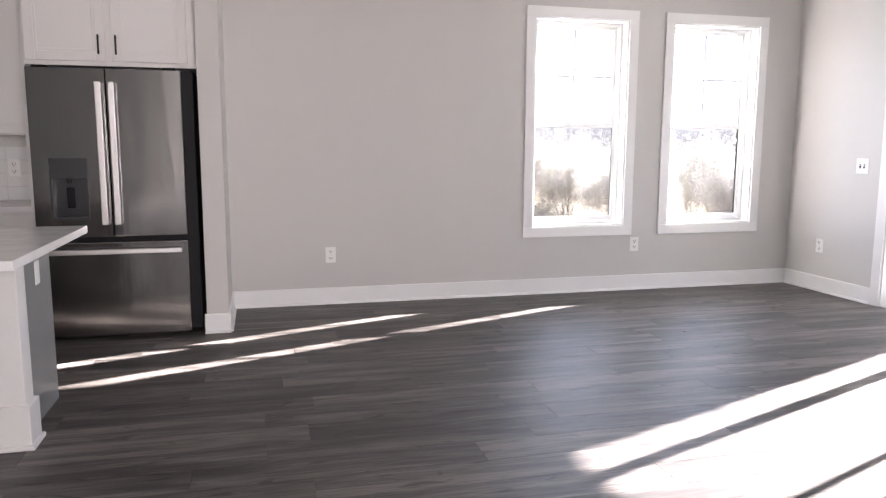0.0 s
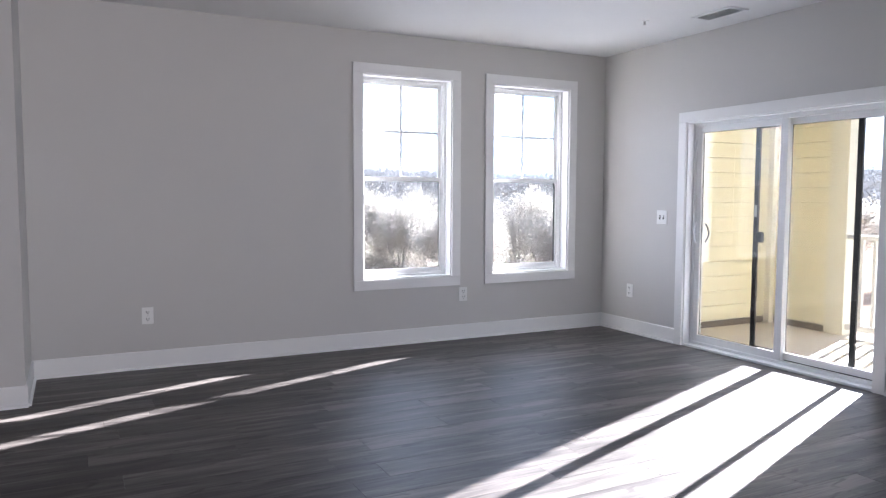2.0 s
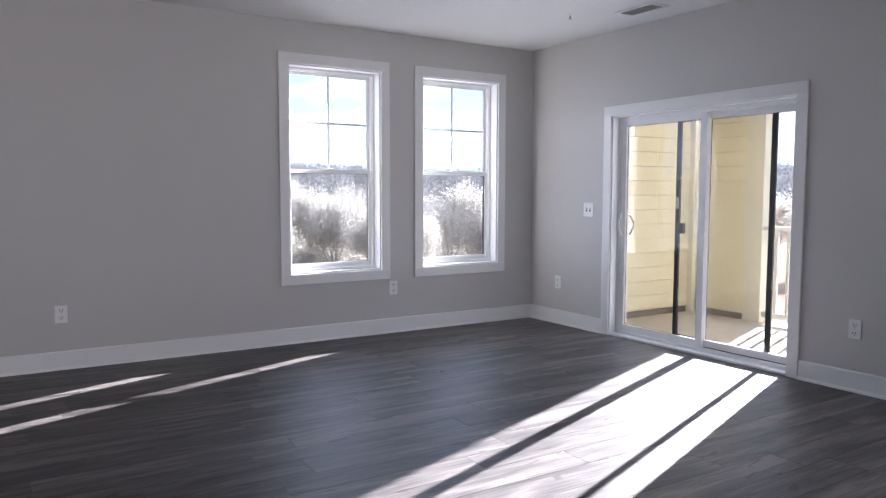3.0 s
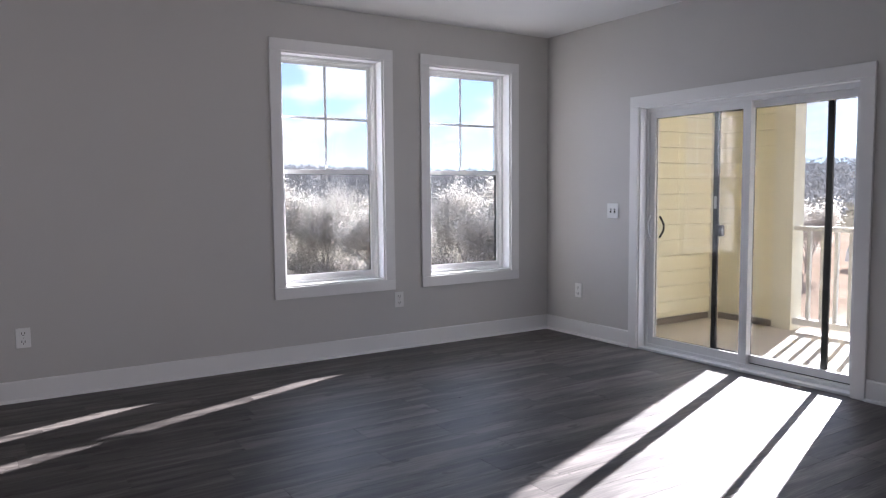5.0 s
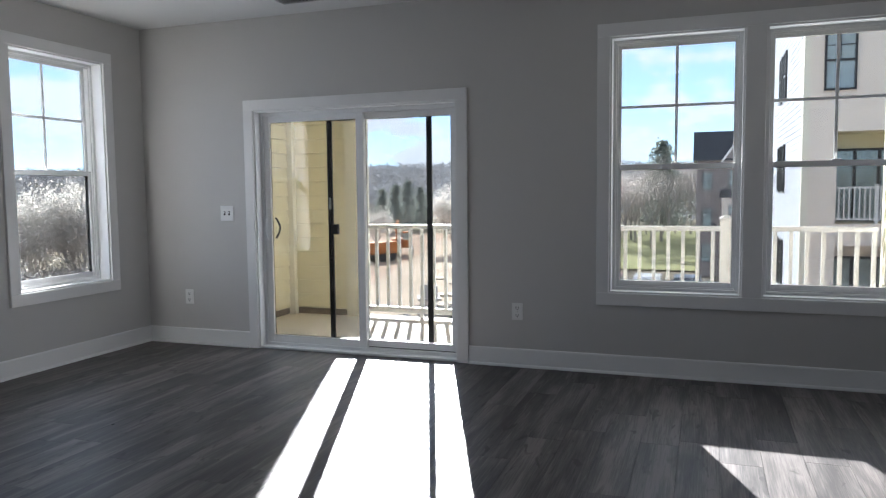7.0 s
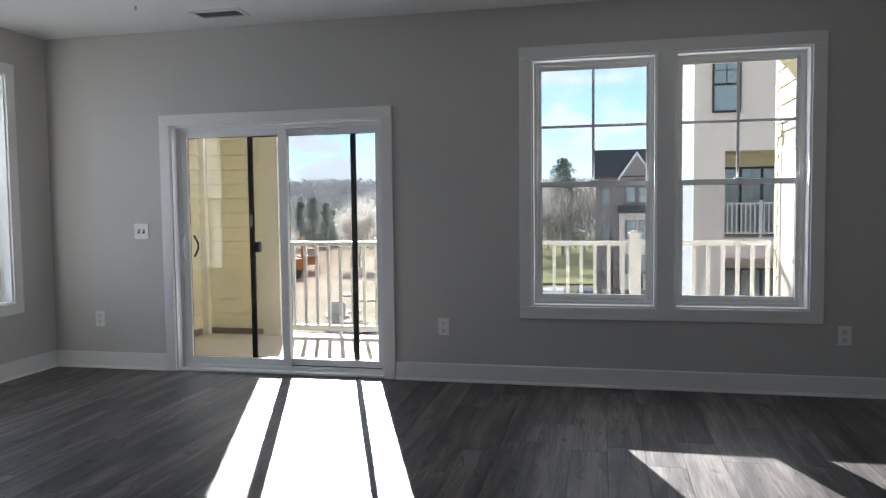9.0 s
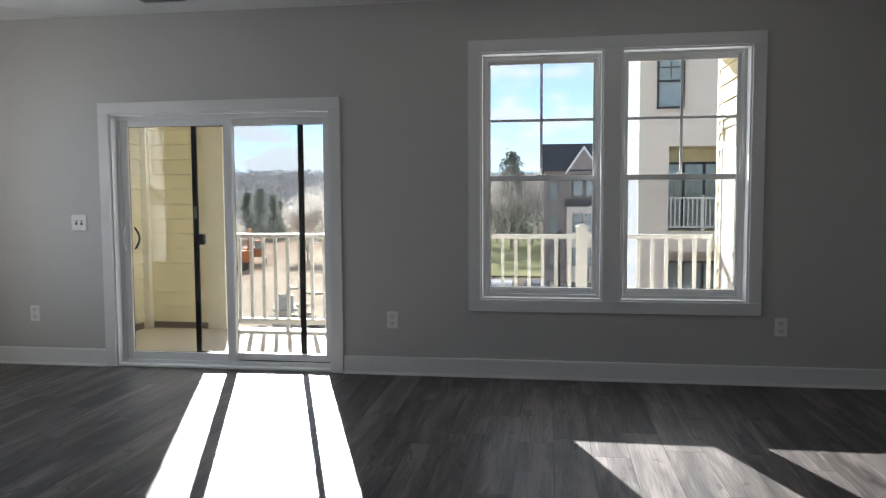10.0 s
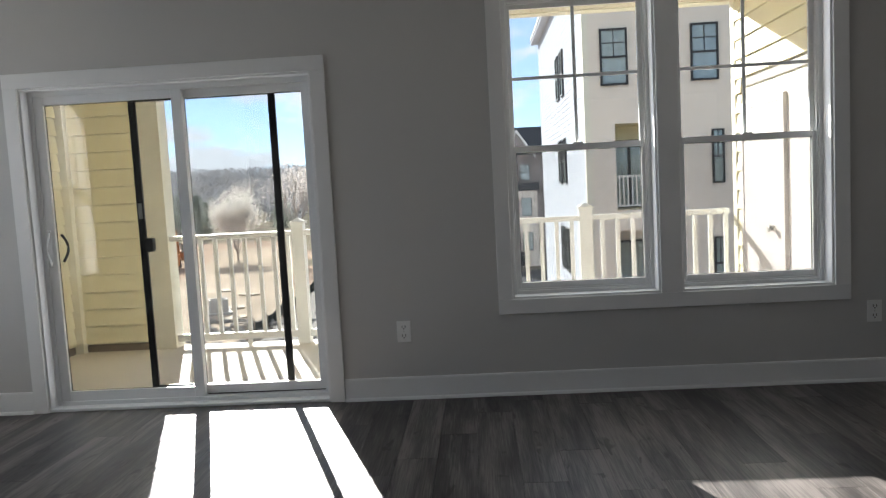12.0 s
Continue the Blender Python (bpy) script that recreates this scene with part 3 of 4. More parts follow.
# ---- kitchen ----
def hollow_door(xs, zs, depth, hollow):
    """A slab in one skin with a square hollow, for the dispenser, in the middle of its front."""
    bm, at = bmesh.new(), {}

    def v(x, y, z):
        if (x, y, z) not in at:
            at[x, y, z] = bm.verts.new((x, y, z))
        return at[x, y, z]

    for a in range(3):
        for c in range(3):
            x0, x1, z0, z1 = xs[a], xs[a + 1], zs[c], zs[c + 1]
            y = hollow if a == c == 1 else 0
            bm.faces.new((v(x0, y, z0), v(x1, y, z0), v(x1, y, z1), v(x0, y, z1)))
            bm.faces.new((v(x0, depth, z0), v(x0, depth, z1), v(x1, depth, z1), v(x1, depth, z0)))
    rim = [(x, zs[0]) for x in xs] + [(xs[3], z) for z in zs[1:]] + [(x, zs[3]) for x in xs[2::-1]] + [(xs[0], z) for z in zs[2:0:-1]]
    hole = [(xs[1], zs[1]), (xs[2], zs[1]), (xs[2], zs[2]), (xs[1], zs[2])]
    for ring, back_y in ((rim, depth), (hole, hollow)):
        for (x0, z0), (x1, z1) in zip(ring, ring[1:] + ring[:1]):
            bm.faces.new((v(x0, 0, z0), v(x0, back_y, z0), v(x1, back_y, z1), v(x1, 0, z1)))
    bmesh.ops.recalc_face_normals(bm, faces=bm.faces)
    return bm


def refrigerator():
    f = thing("refrigerator", pose(-6.03, -0.82, 0), "stainless french-door refrigerator with ice dispenser", "refrigerator")
    # widened past the right door, so its black fills the shaded gap there
    part("body_with_gap_fill", box(-0.472, 0.548, 0.075, 0.80, 0.03, 1.842, 0.006), DARKBODY, f)
    part("toe_grille", box(-0.44, 0.44, 0.09, 0.12, 0.02, 0.07), DARKBODY, f)
    for x in (-0.4, 0.4):
        part("foot", rod((x, 0.12, 0), (x, 0.12, 0.035), 0.02), RUBBER, f)
        part("hinge_cap", box(x - 0.045, x + 0.045, 0.02, 0.12, 1.833, 1.850, 0.006), DARKBODY, f)
    left = hollow_door((-0.476, -0.375, -0.140, -0.003), (0.715, 0.835, 1.245, 1.832), 0.07, 0.062)
    dl = part("left_door", left, STEEL, f)
    part("dispenser_panel", box(-0.375, -0.140, -0.002, 0.05, 1.110, 1.245, 0.004), DISP, dl)
    well = bmesh.new()
    add_box(well, -0.375, -0.140, 0.050, 0.060, 0.835, 1.110)
    add_box(well, -0.375, -0.363, -0.002, 0.050, 0.835, 1.110)
    add_box(well, -0.152, -0.140, -0.002, 0.050, 0.835, 1.110)
    add_box(well, -0.363, -0.152, -0.002, 0.050, 0.835, 0.850)
    part("dispenser_well", well, DISP, dl)
    part("nozzle", rod((-0.258, 0.02, 1.080), (-0.258, 0.02, 1.111), 0.014, 0.02), BLACK, dl)
    part("paddle", box(-0.283, -0.233, 0.030, 0.042, 0.91, 1.05, 0.006), DARKBODY, dl)
    dr = part("right_door", box(0.003, 0.476, 0, 0.07, 0.715, 1.832, 0.006), STEEL, f)
    dw = part("freezer_drawer", box(-0.476, 0.476, 0, 0.07, 0.028, 0.678, 0.006), STEEL, f)
    for p, x in ((dl, -0.040), (dr, 0.040)):
        part("handle", box(x - 0.020, x + 0.020, -0.055, -0.033, 0.80, 1.745, 0.006), STEEL_H, p)
        for z in (0.83, 1.715):
            part("handle_mount", box(x - 0.012, x + 0.012, -0.034, 0.002, z - 0.02, z + 0.02), STEEL_H, p)
    part("handle", box(-0.44, 0.44, -0.055, -0.033, 0.600, 0.635, 0.006), STEEL_H, dw)
    for x in (-0.39, 0.39):
        part("handle_mount", box(x - 0.02, x + 0.02, -0.034, 0.002, 0.605, 0.630), STEEL_H, dw)
    return f


refrigerator()


def panel_door(parent, x0, x1, y, z0, z1, pull=None):
    """Framed cabinet door with a recessed, bevelled field."""
    d = part("door", ring(x0, x1, z0, z1, y - 0.020, y, 0.062), CAB, parent)
    inner = ring(x0 + 0.060, x1 - 0.060, z0 + 0.060, z1 - 0.060, y - 0.015, y - 0.004, 0.020)
    part("moulding", inner, CAB, d)
    part("field", box(x0 + 0.06, x1 - 0.06, y - 0.012, y - 0.004, z0 + 0.06, z1 - 0.06), CAB, d)
    if pull:
        px, pz0, pz1 = pull
        bar = box(px - 0.006, px + 0.006, y - 0.050, y - 0.038, pz0, pz1, 0.003)
        add_box(bar, px - 0.004, px + 0.004, y - 0.040, y - 0.020, pz0 + 0.012, pz0 + 0.022)
        add_box(bar, px - 0.004, px + 0.004, y - 0.040, y - 0.020, pz1 - 0.022, pz1 - 0.012)
        part("pull", bar, BLACK, d, "black bar pull")
    return d


c = thing("wall_cabinet", pose(0, 0, 1.865), "white two-door cabinet above the refrigerator", "cabinet")
part("body", box(-6.56, -5.452, -0.63, -0.002, 0, 0.60, 0.002), CAB, c)
panel_door(c, -6.545, -6.045, -0.632, 0.030, 0.575, (-6.085, 0.075, 0.205))
panel_door(c, -6.005, -5.520, -0.632, 0.030, 0.575, (-5.975, 0.075, 0.205))
part("crown", prism([(0, 0), (-0.02, 0.0), (-0.055, 0.045), (-0.055, 0.06), (0, 0.06)], 1.10), CAB, c, m=pose(-6.562, -0.63, 0.60))
c = thing("side_panel", pose(-6.55, -0.002, 0), "tall white panel beside the refrigerator", "cabinet panel")
part("panel", box(-0.012, 0.012, -0.68, 0, 0, 1.864, 0.002), CAB, c)
c = thing("wall_cabinet", pose(0, 0, 1.40), "white wall cabinet over the counter", "cabinet")
part("body", box(-7.50, -6.566, -0.31, -0.002, 0, 1.06, 0.002), CAB, c)
panel_door(c, -7.03, -6.58, -0.312, 0.012, 1.04, (-6.99, 0.06, 0.19))
panel_door(c, -7.49, -7.04, -0.312, 0.012, 1.04, (-7.08, 0.06, 0.19))
c = thing("base_cabinet", pose(0, 0, 0), "white base cabinet under a quartz counter", "cabinet")
part("body", box(-7.50, -6.566, -0.59, -0.002, 0.10, 0.874, 0.002), CAB, c)
part("toe_kick", box(-7.50, -6.566, -0.52, -0.10, 0.0, 0.10), CAB, c)
panel_door(c, -7.03, -6.58, -0.592, 0.12, 0.70)
panel_door(c, -7.49, -7.04, -0.592, 0.12, 0.70)
part("drawer", box(-7.03, -6.58, -0.612, -0.592, 0.72, 0.86, 0.004), CAB, c)
part("drawer", box(-7.49, -7.04, -0.612, -0.592, 0.72, 0.86, 0.004), CAB, c)
ct = tagged(new("countertop", smooth_mesh("countertop", box(-7.50, -6.566, -0.635, -0.002, 0.875, 0.914, 0.004), QUARTZ)), "white quartz countertop along the wall", "countertop")
copy_thing(first, pose(-6.84, -0.014, 1.16))
bs = thing("backsplash", pose(-7.50, -0.002, 0.915), "glossy white tile backsplash", "backsplash")
part("grout", box(0, 0.93, -0.004, 0, 0, 0.48), GROUT, bs)
tile = smooth_mesh("tile", box(0, 0.297, -0.011, -0.0035, 0, 0.097, 0.0015), TILE)
for r in range(4):
    for k in range(3):
        part("tile", tile, TILE, bs, m=pose(0.005 + 0.30 * k, 0, 0.005 + 0.10 * r))


def island():
    i = thing("kitchen_island", pose(-6.0, -2.2, 0), "grey kitchen island with white corner post", "kitchen island")
    part("body", box(-2.6, -0.145, -0.44, 0.16, 0.10, 0.874, 0.003), ISLAND, i)
    part("toe_kick", box(-2.6, -0.15, -0.40, 0.10, 0.0, 0.10), GASKET, i)
    part("end_panel", box(-0.145, -0.130, -0.40, 0.175, 0.0, 0.874, 0.002), ISLAND, i)
    part("knee_wall", box(-2.6, -0.20, -0.52, -0.44, 0.0, 0.874, 0.002), CAB, i)
    part("appliance_front", box(-0.77, -0.170, 0.161, 0.185, 0.11, 0.865, 0.004), STEEL, i)
    p = part("corner_post", box(-0.20, -0.085, -0.525, -0.405, 0.0, 0.874, 0.003), CAB, i, "white square post")
    part("post_base", box(-0.218, -0.067, -0.543, -0.387, 0.0, 0.20, 0.004), CAB, p)
    part("base_shoe", box(-0.232, -0.053, -0.557, -0.373, 0.0, 0.022, 0.006), CAB, p)
    part("post_cap", box(-0.218, -0.067, -0.543, -0.387, 0.822, 0.874, 0.004), CAB, p)
    o = part("outlet_plate", box(-0.1295, -0.124, -0.10, -0.03, 0.66, 0.775, 0.003), PLATE, i, "white outlet plate")
    for z in (0.69, 0.738):
        part("receptacle", box(-0.124, -0.122, -0.08, -0.05, z - 0.013, z + 0.013), PLATE, o)
    t = tagged(new("island_countertop", smooth_mesh("island_countertop", box(-8.65, -5.945, -3.22, -1.99, 0.875, 0.914, 0.004), QUARTZ)), "thick white quartz top on the kitchen island", "countertop")
    return i


island()


# ---- balcony ----
DK = -0.21
structure("balcony_deck", box(T, 3.02, -6.60, 0.25, DK - 0.25, DK), DECK, "beige coated balcony deck", "balcony floor")
structure("balcony_ceiling", box(T, 2.866, -6.60, 0.45, 2.905, 3.105), SOFFIT, "cream balcony ceiling", "ceiling")
structure("wall_balcony_left", box(T, 2.87, 0.25, 0.40, DK - 3, 2.905), BOARD, "wall of the balcony", "wall")
structure("wall_balcony_front", box(2.87, 3.02, -0.78, 0.40, DK - 3, 3.105), BOARD, "wall of the balcony", "wall")
structure("wall_balcony_right", box(T, 2.72, -6.60, -6.45, DK - 3, 2.905), BOARD, "wall of the balcony", "wall")
structure("wall_upper", box(-10, T + 0.02, T, T + 0.02, -6, -0.3), WHITESIDING, "outer wall of the building", "wall")


def lap_board(length, e=0.178):
    """One lap-siding board along local x, its face towards local -y, thick at the foot."""
    return smooth_mesh("siding_board", prism([(0, 0), (-0.028, 0.0), (-0.029, 0.004), (-0.012, e - 0.009), (0, e - 0.009)], length), SIDING)


def siding(name, length, rows, m, label, skip=None):
    s = thing(name, m, label, "siding", "", "structure")
    full = lap_board(length)
    for r in range(rows):
        part("siding_board", full, SIDING, s, m=pose(0, 0, 0.09 + 0.178 * r))
    part("base_flashing", box(0, length, -0.012, 0, 0, 0.075), FLASHING, s, "metal flashing, its brown deepened by the shadow line")
    return s


siding("siding_1", 2.67, 18, pose(0.20, 0.248, DK), "pale yellow lap siding on the balcony side wall")
siding("siding_2", 0.74, 18, pose(2.868, 0.16, DK, 0, 0, -90), "pale yellow lap siding on the balcony front wall")
siding("siding_3", 0.13, 18, pose(2.64, -6.448, DK, 0, 0, 180), "pale yellow lap siding beside the closet door")
siding("siding_4", 2.50, 5, pose(2.70, -6.448, 2.06, 0, 0, 180), "pale yellow lap siding above the closet door")
structure("trim_1", box(2.780, 2.868, 0.150, 0.248, DK, 2.905, 0.003), BOARD, "cream corner board", "trim")
structure("trim_2", box(2.835, 3.04, -0.80, -0.565, DK, 2.905, 0.003), BOARD, "cream corner board", "trim")
structure("trim_3", box(2.64, 2.74, -6.62, -6.42, DK, 2.905, 0.003), BOARD, "cream corner board", "trim")
# beam along the open side
structure("balcony_beam", box(2.72, 2.862, -6.60, -0.80, 2.893, 2.904, 0.003), BOARD, "cream beam over the railing", "beam")
sv = thing("soffit_vent", pose(2.60, -3.6, 2.905), "cream perforated strip vent in the balcony ceiling", "vent")
part("strip", box(-0.06, 0.06, -2.75, 2.75, -0.008, -0.0005, 0.002), SOFFIT, sv)
hole = smooth_mesh("hole", rod((0, 0, -0.0095), (0, 0, -0.0079), 0.008, 0.008, 8), SLOT)
for k in range(54):
    for dx in (-0.025, 0.025):
        part("hole", hole, SLOT, sv, m=pose(dx, -2.65 + 0.10 * k, 0))
cd = thing("door_2", pose(2.44, -6.448, DK, 0, 0, 180), "white storage closet door on the balcony", "door", "", "structure")
part("leaf", box(0.0, 0.84, -0.030, -0.002, 0.03, 2.06, 0.003), DOORPAINT, cd)
part("frame", ring(-0.06, 0.90, 0.0, 2.12, -0.036, -0.001, 0.058), DOORPAINT, cd)
kb = part("knob", rod((0.67, -0.075, 1.02), (0.67, -0.050, 1.02), 0.028, 0.022, 14), METAL, cd, smooth=True)
part("rose", rod((0.67, -0.050, 1.02), (0.67, -0.030, 1.02), 0.012, 0.030, 14), METAL, kb)
part("plain_panel", box(0.92, 2.23, -0.012, -0.002, 0.0, 2.12), DOORPAINT, cd)


def railing():
    r = thing("balcony_railing", pose(2.90, 0, DK), "white vinyl balcony railing with square balusters", "railing")
    y0, y1 = -0.80, -6.42
    part("top_rail", box(-0.045, 0.045, y1, y0, 1.105, 1.155, 0.006), RAIL, r)
    part("bottom_rail", box(-0.03, 0.03, y1, y0, 0.065, 0.135, 0.005), RAIL, r)
    bal = smooth_mesh("baluster", box(-0.019, 0.019, -0.019, 0.019, 0.134, 1.106, 0.002), RAIL)
    y = -0.96
    while y > y1:
        if min(abs(y + 2.13), abs(y + 5.02)) > 0.07:
            part("baluster", bal, RAIL, r, m=pose(0, y, 0))
        y -= 0.151
    for yp in (-2.13, -5.02):
        p = part("post", box(-0.062, 0.062, yp - 0.062, yp + 0.062, 0, 1.22, 0.004), RAIL, r)
        cap = bmesh.new()
        add_box(cap, -0.075, 0.075, yp - 0.075, yp + 0.075, 1.22, 1.245, 0.004)
        made = bmesh.ops.create_cone(cap, cap_ends=True, segments=4, radius1=0.095, radius2=0.01, depth=0.035)
        bmesh.ops.transform(cap, verts=made["verts"], matrix=Matrix.Translation((0, yp, 1.262)) @ Matrix.Rotation(math.pi / 4, 4, "Z"))
        part("post_cap", cap, RAIL, p)
    for yf in (-1.55, -3.5, -4.3):
        part("rail_foot", box(-0.02, 0.02, yf - 0.02, yf + 0.02, 0, 0.066), RAIL, r)


railing()

# ---- outdoors ----
GZ = -6.0


def rise(x, y):
    """Height of the land: level near the house, wooded ridges far off."""
    r = math.hypot(x, y)
    s = min(1.0, max(0.0, (r - 140) / 460))
    s = s * s * (3 - 2 * s)
    return GZ + s * (19 + 7 * noise.noise(Vector((x / 260, y / 260, 3)))) + (0.6 * noise.noise(Vector((x / 30, y / 30, 1))) if r > 60 else 0)


def ground():
    bm = bmesh.new()
    radii = [0.1, 6, 14, 25, 40, 60, 85, 115, 150, 190, 240, 300, 370, 450, 540, 640, 900, 1600, 3500]
    rings = []
    for r in radii:
        rings.append([bm.verts.new((r * math.cos(k * math.pi / 60), r * math.sin(k * math.pi / 60), rise(r * math.cos(k * math.pi / 60), r * math.sin(k * math.pi / 60)))) for k in range(120)])
    for a, b in zip(rings, rings[1:]):
        for k in range(120):
            bm.faces.new((a[k], b[k], b[(k + 1) % 120], a[(k + 1) % 120]))
    return structure("ground", bm, HILLS, "open brown and grassy land up to wooded hills", "ground")


ground()


def sheet(name, centre, half, turn, mat, label, category, lift=0.05, seed=0):
    """A patch of surface with an uneven rim, lying on the land."""
    bm = bmesh.new()
    rot = Matrix.Rotation(radians(turn), 3, "Z")
    n, mrows = 28, 10
    grid = []
    for i in range(n + 1):
        row = []
        for j in range(mrows + 1):
            u, v = 2 * i / n - 1, 2 * j / mrows - 1
            wob = 1 + 0.12 * noise.noise(Vector((u * 3, seed, v)))
            p = rot @ Vector((u * half[0], v * half[1] * wob, 0)) + Vector((centre[0], centre[1], 0))
            row.append(bm.verts.new((p.x, p.y, rise(p.x, p.y) + lift)))
        grid.append(row)
    for i in range(n):
        for j in range(mrows):
            bm.faces.new((grid[i][j], grid[i + 1][j], grid[i + 1][j + 1], grid[i][j + 1]))
    return structure(name, bm, mat, label, category)


sheet("site_ground", (62, 32), (60, 24), 26, REDDIRT, "bare reddish clay of a building site", "ground", 0.06, 1)
sheet("road", (52, 16), (46, 5.0), 14, DIRT, "sandy unpaved site road", "road", 0.12, 2)
sheet("lawn", (95, -2), (32, 9), 0, GRASS, "spring lawn beside the street", "lawn", 0.12, 3)
sheet("street", (50, -12), (6, 16), 0, ASPHALT, "pale asphalt street", "road", 0.09, 4)
sheet("pavement_1", (84, 9), (40, 1.6), 6, CONCRETE, "pale concrete footpath", "pavement", 0.16, 5)
sheet("pavement_2", (40, 5.6), (18, 2.2), 4, CONCRETE, "pale concrete footpath behind the silt fence", "pavement", 0.20, 6)


def limb(bm, a, d, length, radius, depth, rng, spread, twigs):
    """A tapering limb that forks."""
    b = a + d * length
    add_rod(bm, a, b, radius, radius * 0.62, 5 if depth > 1 else 3)
    twigs.append(b)
    if depth == 0:
        return
    for _ in range(3 if depth > 1 else 2):
        e = (d + Vector((rng.uniform(-1, 1), rng.uniform(-1, 1), rng.uniform(-0.2, 0.8))) * spread).normalized()
        limb(bm, a + d * length * rng.uniform(0.6, 1.0), e, length * rng.uniform(0.55, 0.8), radius * 0.55, depth - 1, rng, spread, twigs)


def flakes(centres, radius, count, size, rng, squash=1.0):
    """Loose small leaf faces scattered about the given points."""
    verts, faces = [], []
    for c in centres:
        for _ in range(count):
            p = c + Vector((rng.gauss(0, radius), rng.gauss(0, radius), rng.gauss(0, radius * squash)))
            a = Vector((rng.gauss(0, 1), rng.gauss(0, 1), rng.gauss(0, 1))).normalized() * size * rng.uniform(0.5, 1.2)
            b = a.orthogonal() * rng.uniform(0.6, 1.0)
            k = len(verts)
            verts += [p - a, p + b, p + a, p - b]
            faces.append((k, k + 1, k + 2, k + 3))
    me = bpy.data.meshes.new("crown")
    me.from_pydata(verts, [], faces)
    return me


def blossom_tree(seed, height=7.5):
    rng = random.Random(seed)
    t = thing("blossom_tree", pose(0, 0, 0), "pear tree in full white spring blossom", "tree", "blossom trees")
    bm, ends = bmesh.new(), []
    top = height * 0.15
    add_rod(bm, (0, 0, -0.3), (0, 0, top), 0.14, 0.10, 7)
    for k in range(9):
        ang = k * 0.7 + rng.uniform(-0.3, 0.3)
        lean = rng.uniform(0.18, 0.55)
        limb(bm, Vector((0, 0, top * rng.uniform(0.4, 1.0))), Vector((math.cos(ang) * lean, math.sin(ang) * lean, 1)).normalized(), height * rng.uniform(0.28, 0.40), 0.06, 3, rng, 0.42, ends)
    part("trunk", bm, BARK, t)
    me = flakes(ends, 0.36, 44, 0.08, rng, 1.5)
    me.materials.append(BLOSSOM)
    part("crown", me, BLOSSOM, t)
    return t


def shrub(seed):
    rng = random.Random(seed)
    t = thing("shrub", pose(0, 0, 0), "low leafless shrub with scattered white blossom", "shrub", "shrubs")
    bm, ends = bmesh.new(), []
    for k in range(9):
        ang, lean = k * 0.7, rng.uniform(0.3, 1.0)
        limb(bm, Vector((rng.uniform(-0.4, 0.4), rng.uniform(-0.4, 0.4), -0.1)), Vector((math.cos(ang) * lean, math.sin(ang) * lean, 1)).normalized(), rng.uniform(0.8, 1.2), 0.035, 2, rng, 0.6, ends)
    part("stems", bm, BARK, t)
    me = flakes(ends, 0.34, 7, 0.10, rng)
    me.materials.append(TWIGS)
    part("twigs", me, TWIGS, t)
    me = flakes(ends, 0.40, 22, 0.085, rng)
    me.materials.append(BLOSSOM)
    part("blossom", me, BLOSSOM, t)
    return t


def bare_tree(seed, height=11):
    rng = random.Random(seed)
    t = thing("bare_tree", pose(0, 0, 0), "leafless grey deciduous tree", "tree", "bare trees")
    bm, ends = bmesh.new(), []
    add_rod(bm, (0, 0, -0.3), (0, 0, height * 0.35), 0.20, 0.15, 7)
    for k in range(6):
        ang = k * 1.1 + rng.uniform(-0.3, 0.3)
        limb(bm, Vector((0, 0, height * rng.uniform(0.22, 0.35))), Vector((math.cos(ang) * 0.45, math.sin(ang) * 0.45, 1)).normalized(), height * rng.uniform(0.22, 0.32), 0.09, 4, rng, 0.5, ends)
    part("trunk", bm, BARK, t)
    me = flakes(ends, 0.40, 4, 0.06, rng)
    me.materials.append(TWIGS)
    part("twigs", me, TWIGS, t)
    return t


def conifer(seed, height=12):
    rng = random.Random(seed)
    t = thing("conifer", pose(0, 0, 0), "dark green conifer with uneven tiers", "tree", "conifers")
    part("trunk", rod((0, 0, -0.3), (0, 0, height * 0.97), 0.20, 0.03, 7), BARK, t)
    pts, bm = [], bmesh.new()
    for k in range(26):
        z = height * (0.16 + 0.82 * k / 26)
        reach = (1 - k / 27) ** 0.6 * height * 0.30 * rng.uniform(0.6, 1.1)
        for q in range(7):
            ang = rng.uniform(0, 6.28)
            rr = reach * rng.uniform(0.55, 1.15)
            tip = Vector((rr * math.cos(ang), rr * math.sin(ang), z - 0.15 * rr))
            add_rod(bm, (0, 0, z), tip, 0.03, 0.01, 3)
            pts += [Vector((0, 0, z)).lerp(tip, s) for s in (0.35, 0.6, 0.8, 1.0)]
    part("branches", bm, BARK, t)
    me = flakes(pts, 0.26, 6, 0.15, rng, 0.6)
    me.materials.append(NEEDLES)
    part("crown", me, NEEDLES, t)
    return t


EYE0 = Vector((-5.1, -5.2, 0))


def at_bearing(bearing, dist, scale=1.0, turn=0.0):
    x, y = EYE0.x + dist * math.cos(radians(bearing)), EYE0.y + dist * math.sin(radians(bearing))
    return pose(x, y, rise(x, y), 0, 0, turn) @ Matrix.Diagonal((scale, scale, scale, 1))


def plant(kinds, spots):
    """Sets out copies of a few built trees; the first of each kind is itself moved to a spot."""
    used = set()
    for k, (b, d, s) in enumerate(spots):
        src = kinds[k % len(kinds)]
        m = at_bearing(b, d, 1.0, k * 67)
        if src not in used:
            used.add(src)
            src.matrix_basis = m
            src.scale = (s, s, s)
        else:
            c = copy_thing(src, m)
            c.scale = (s, s, s)


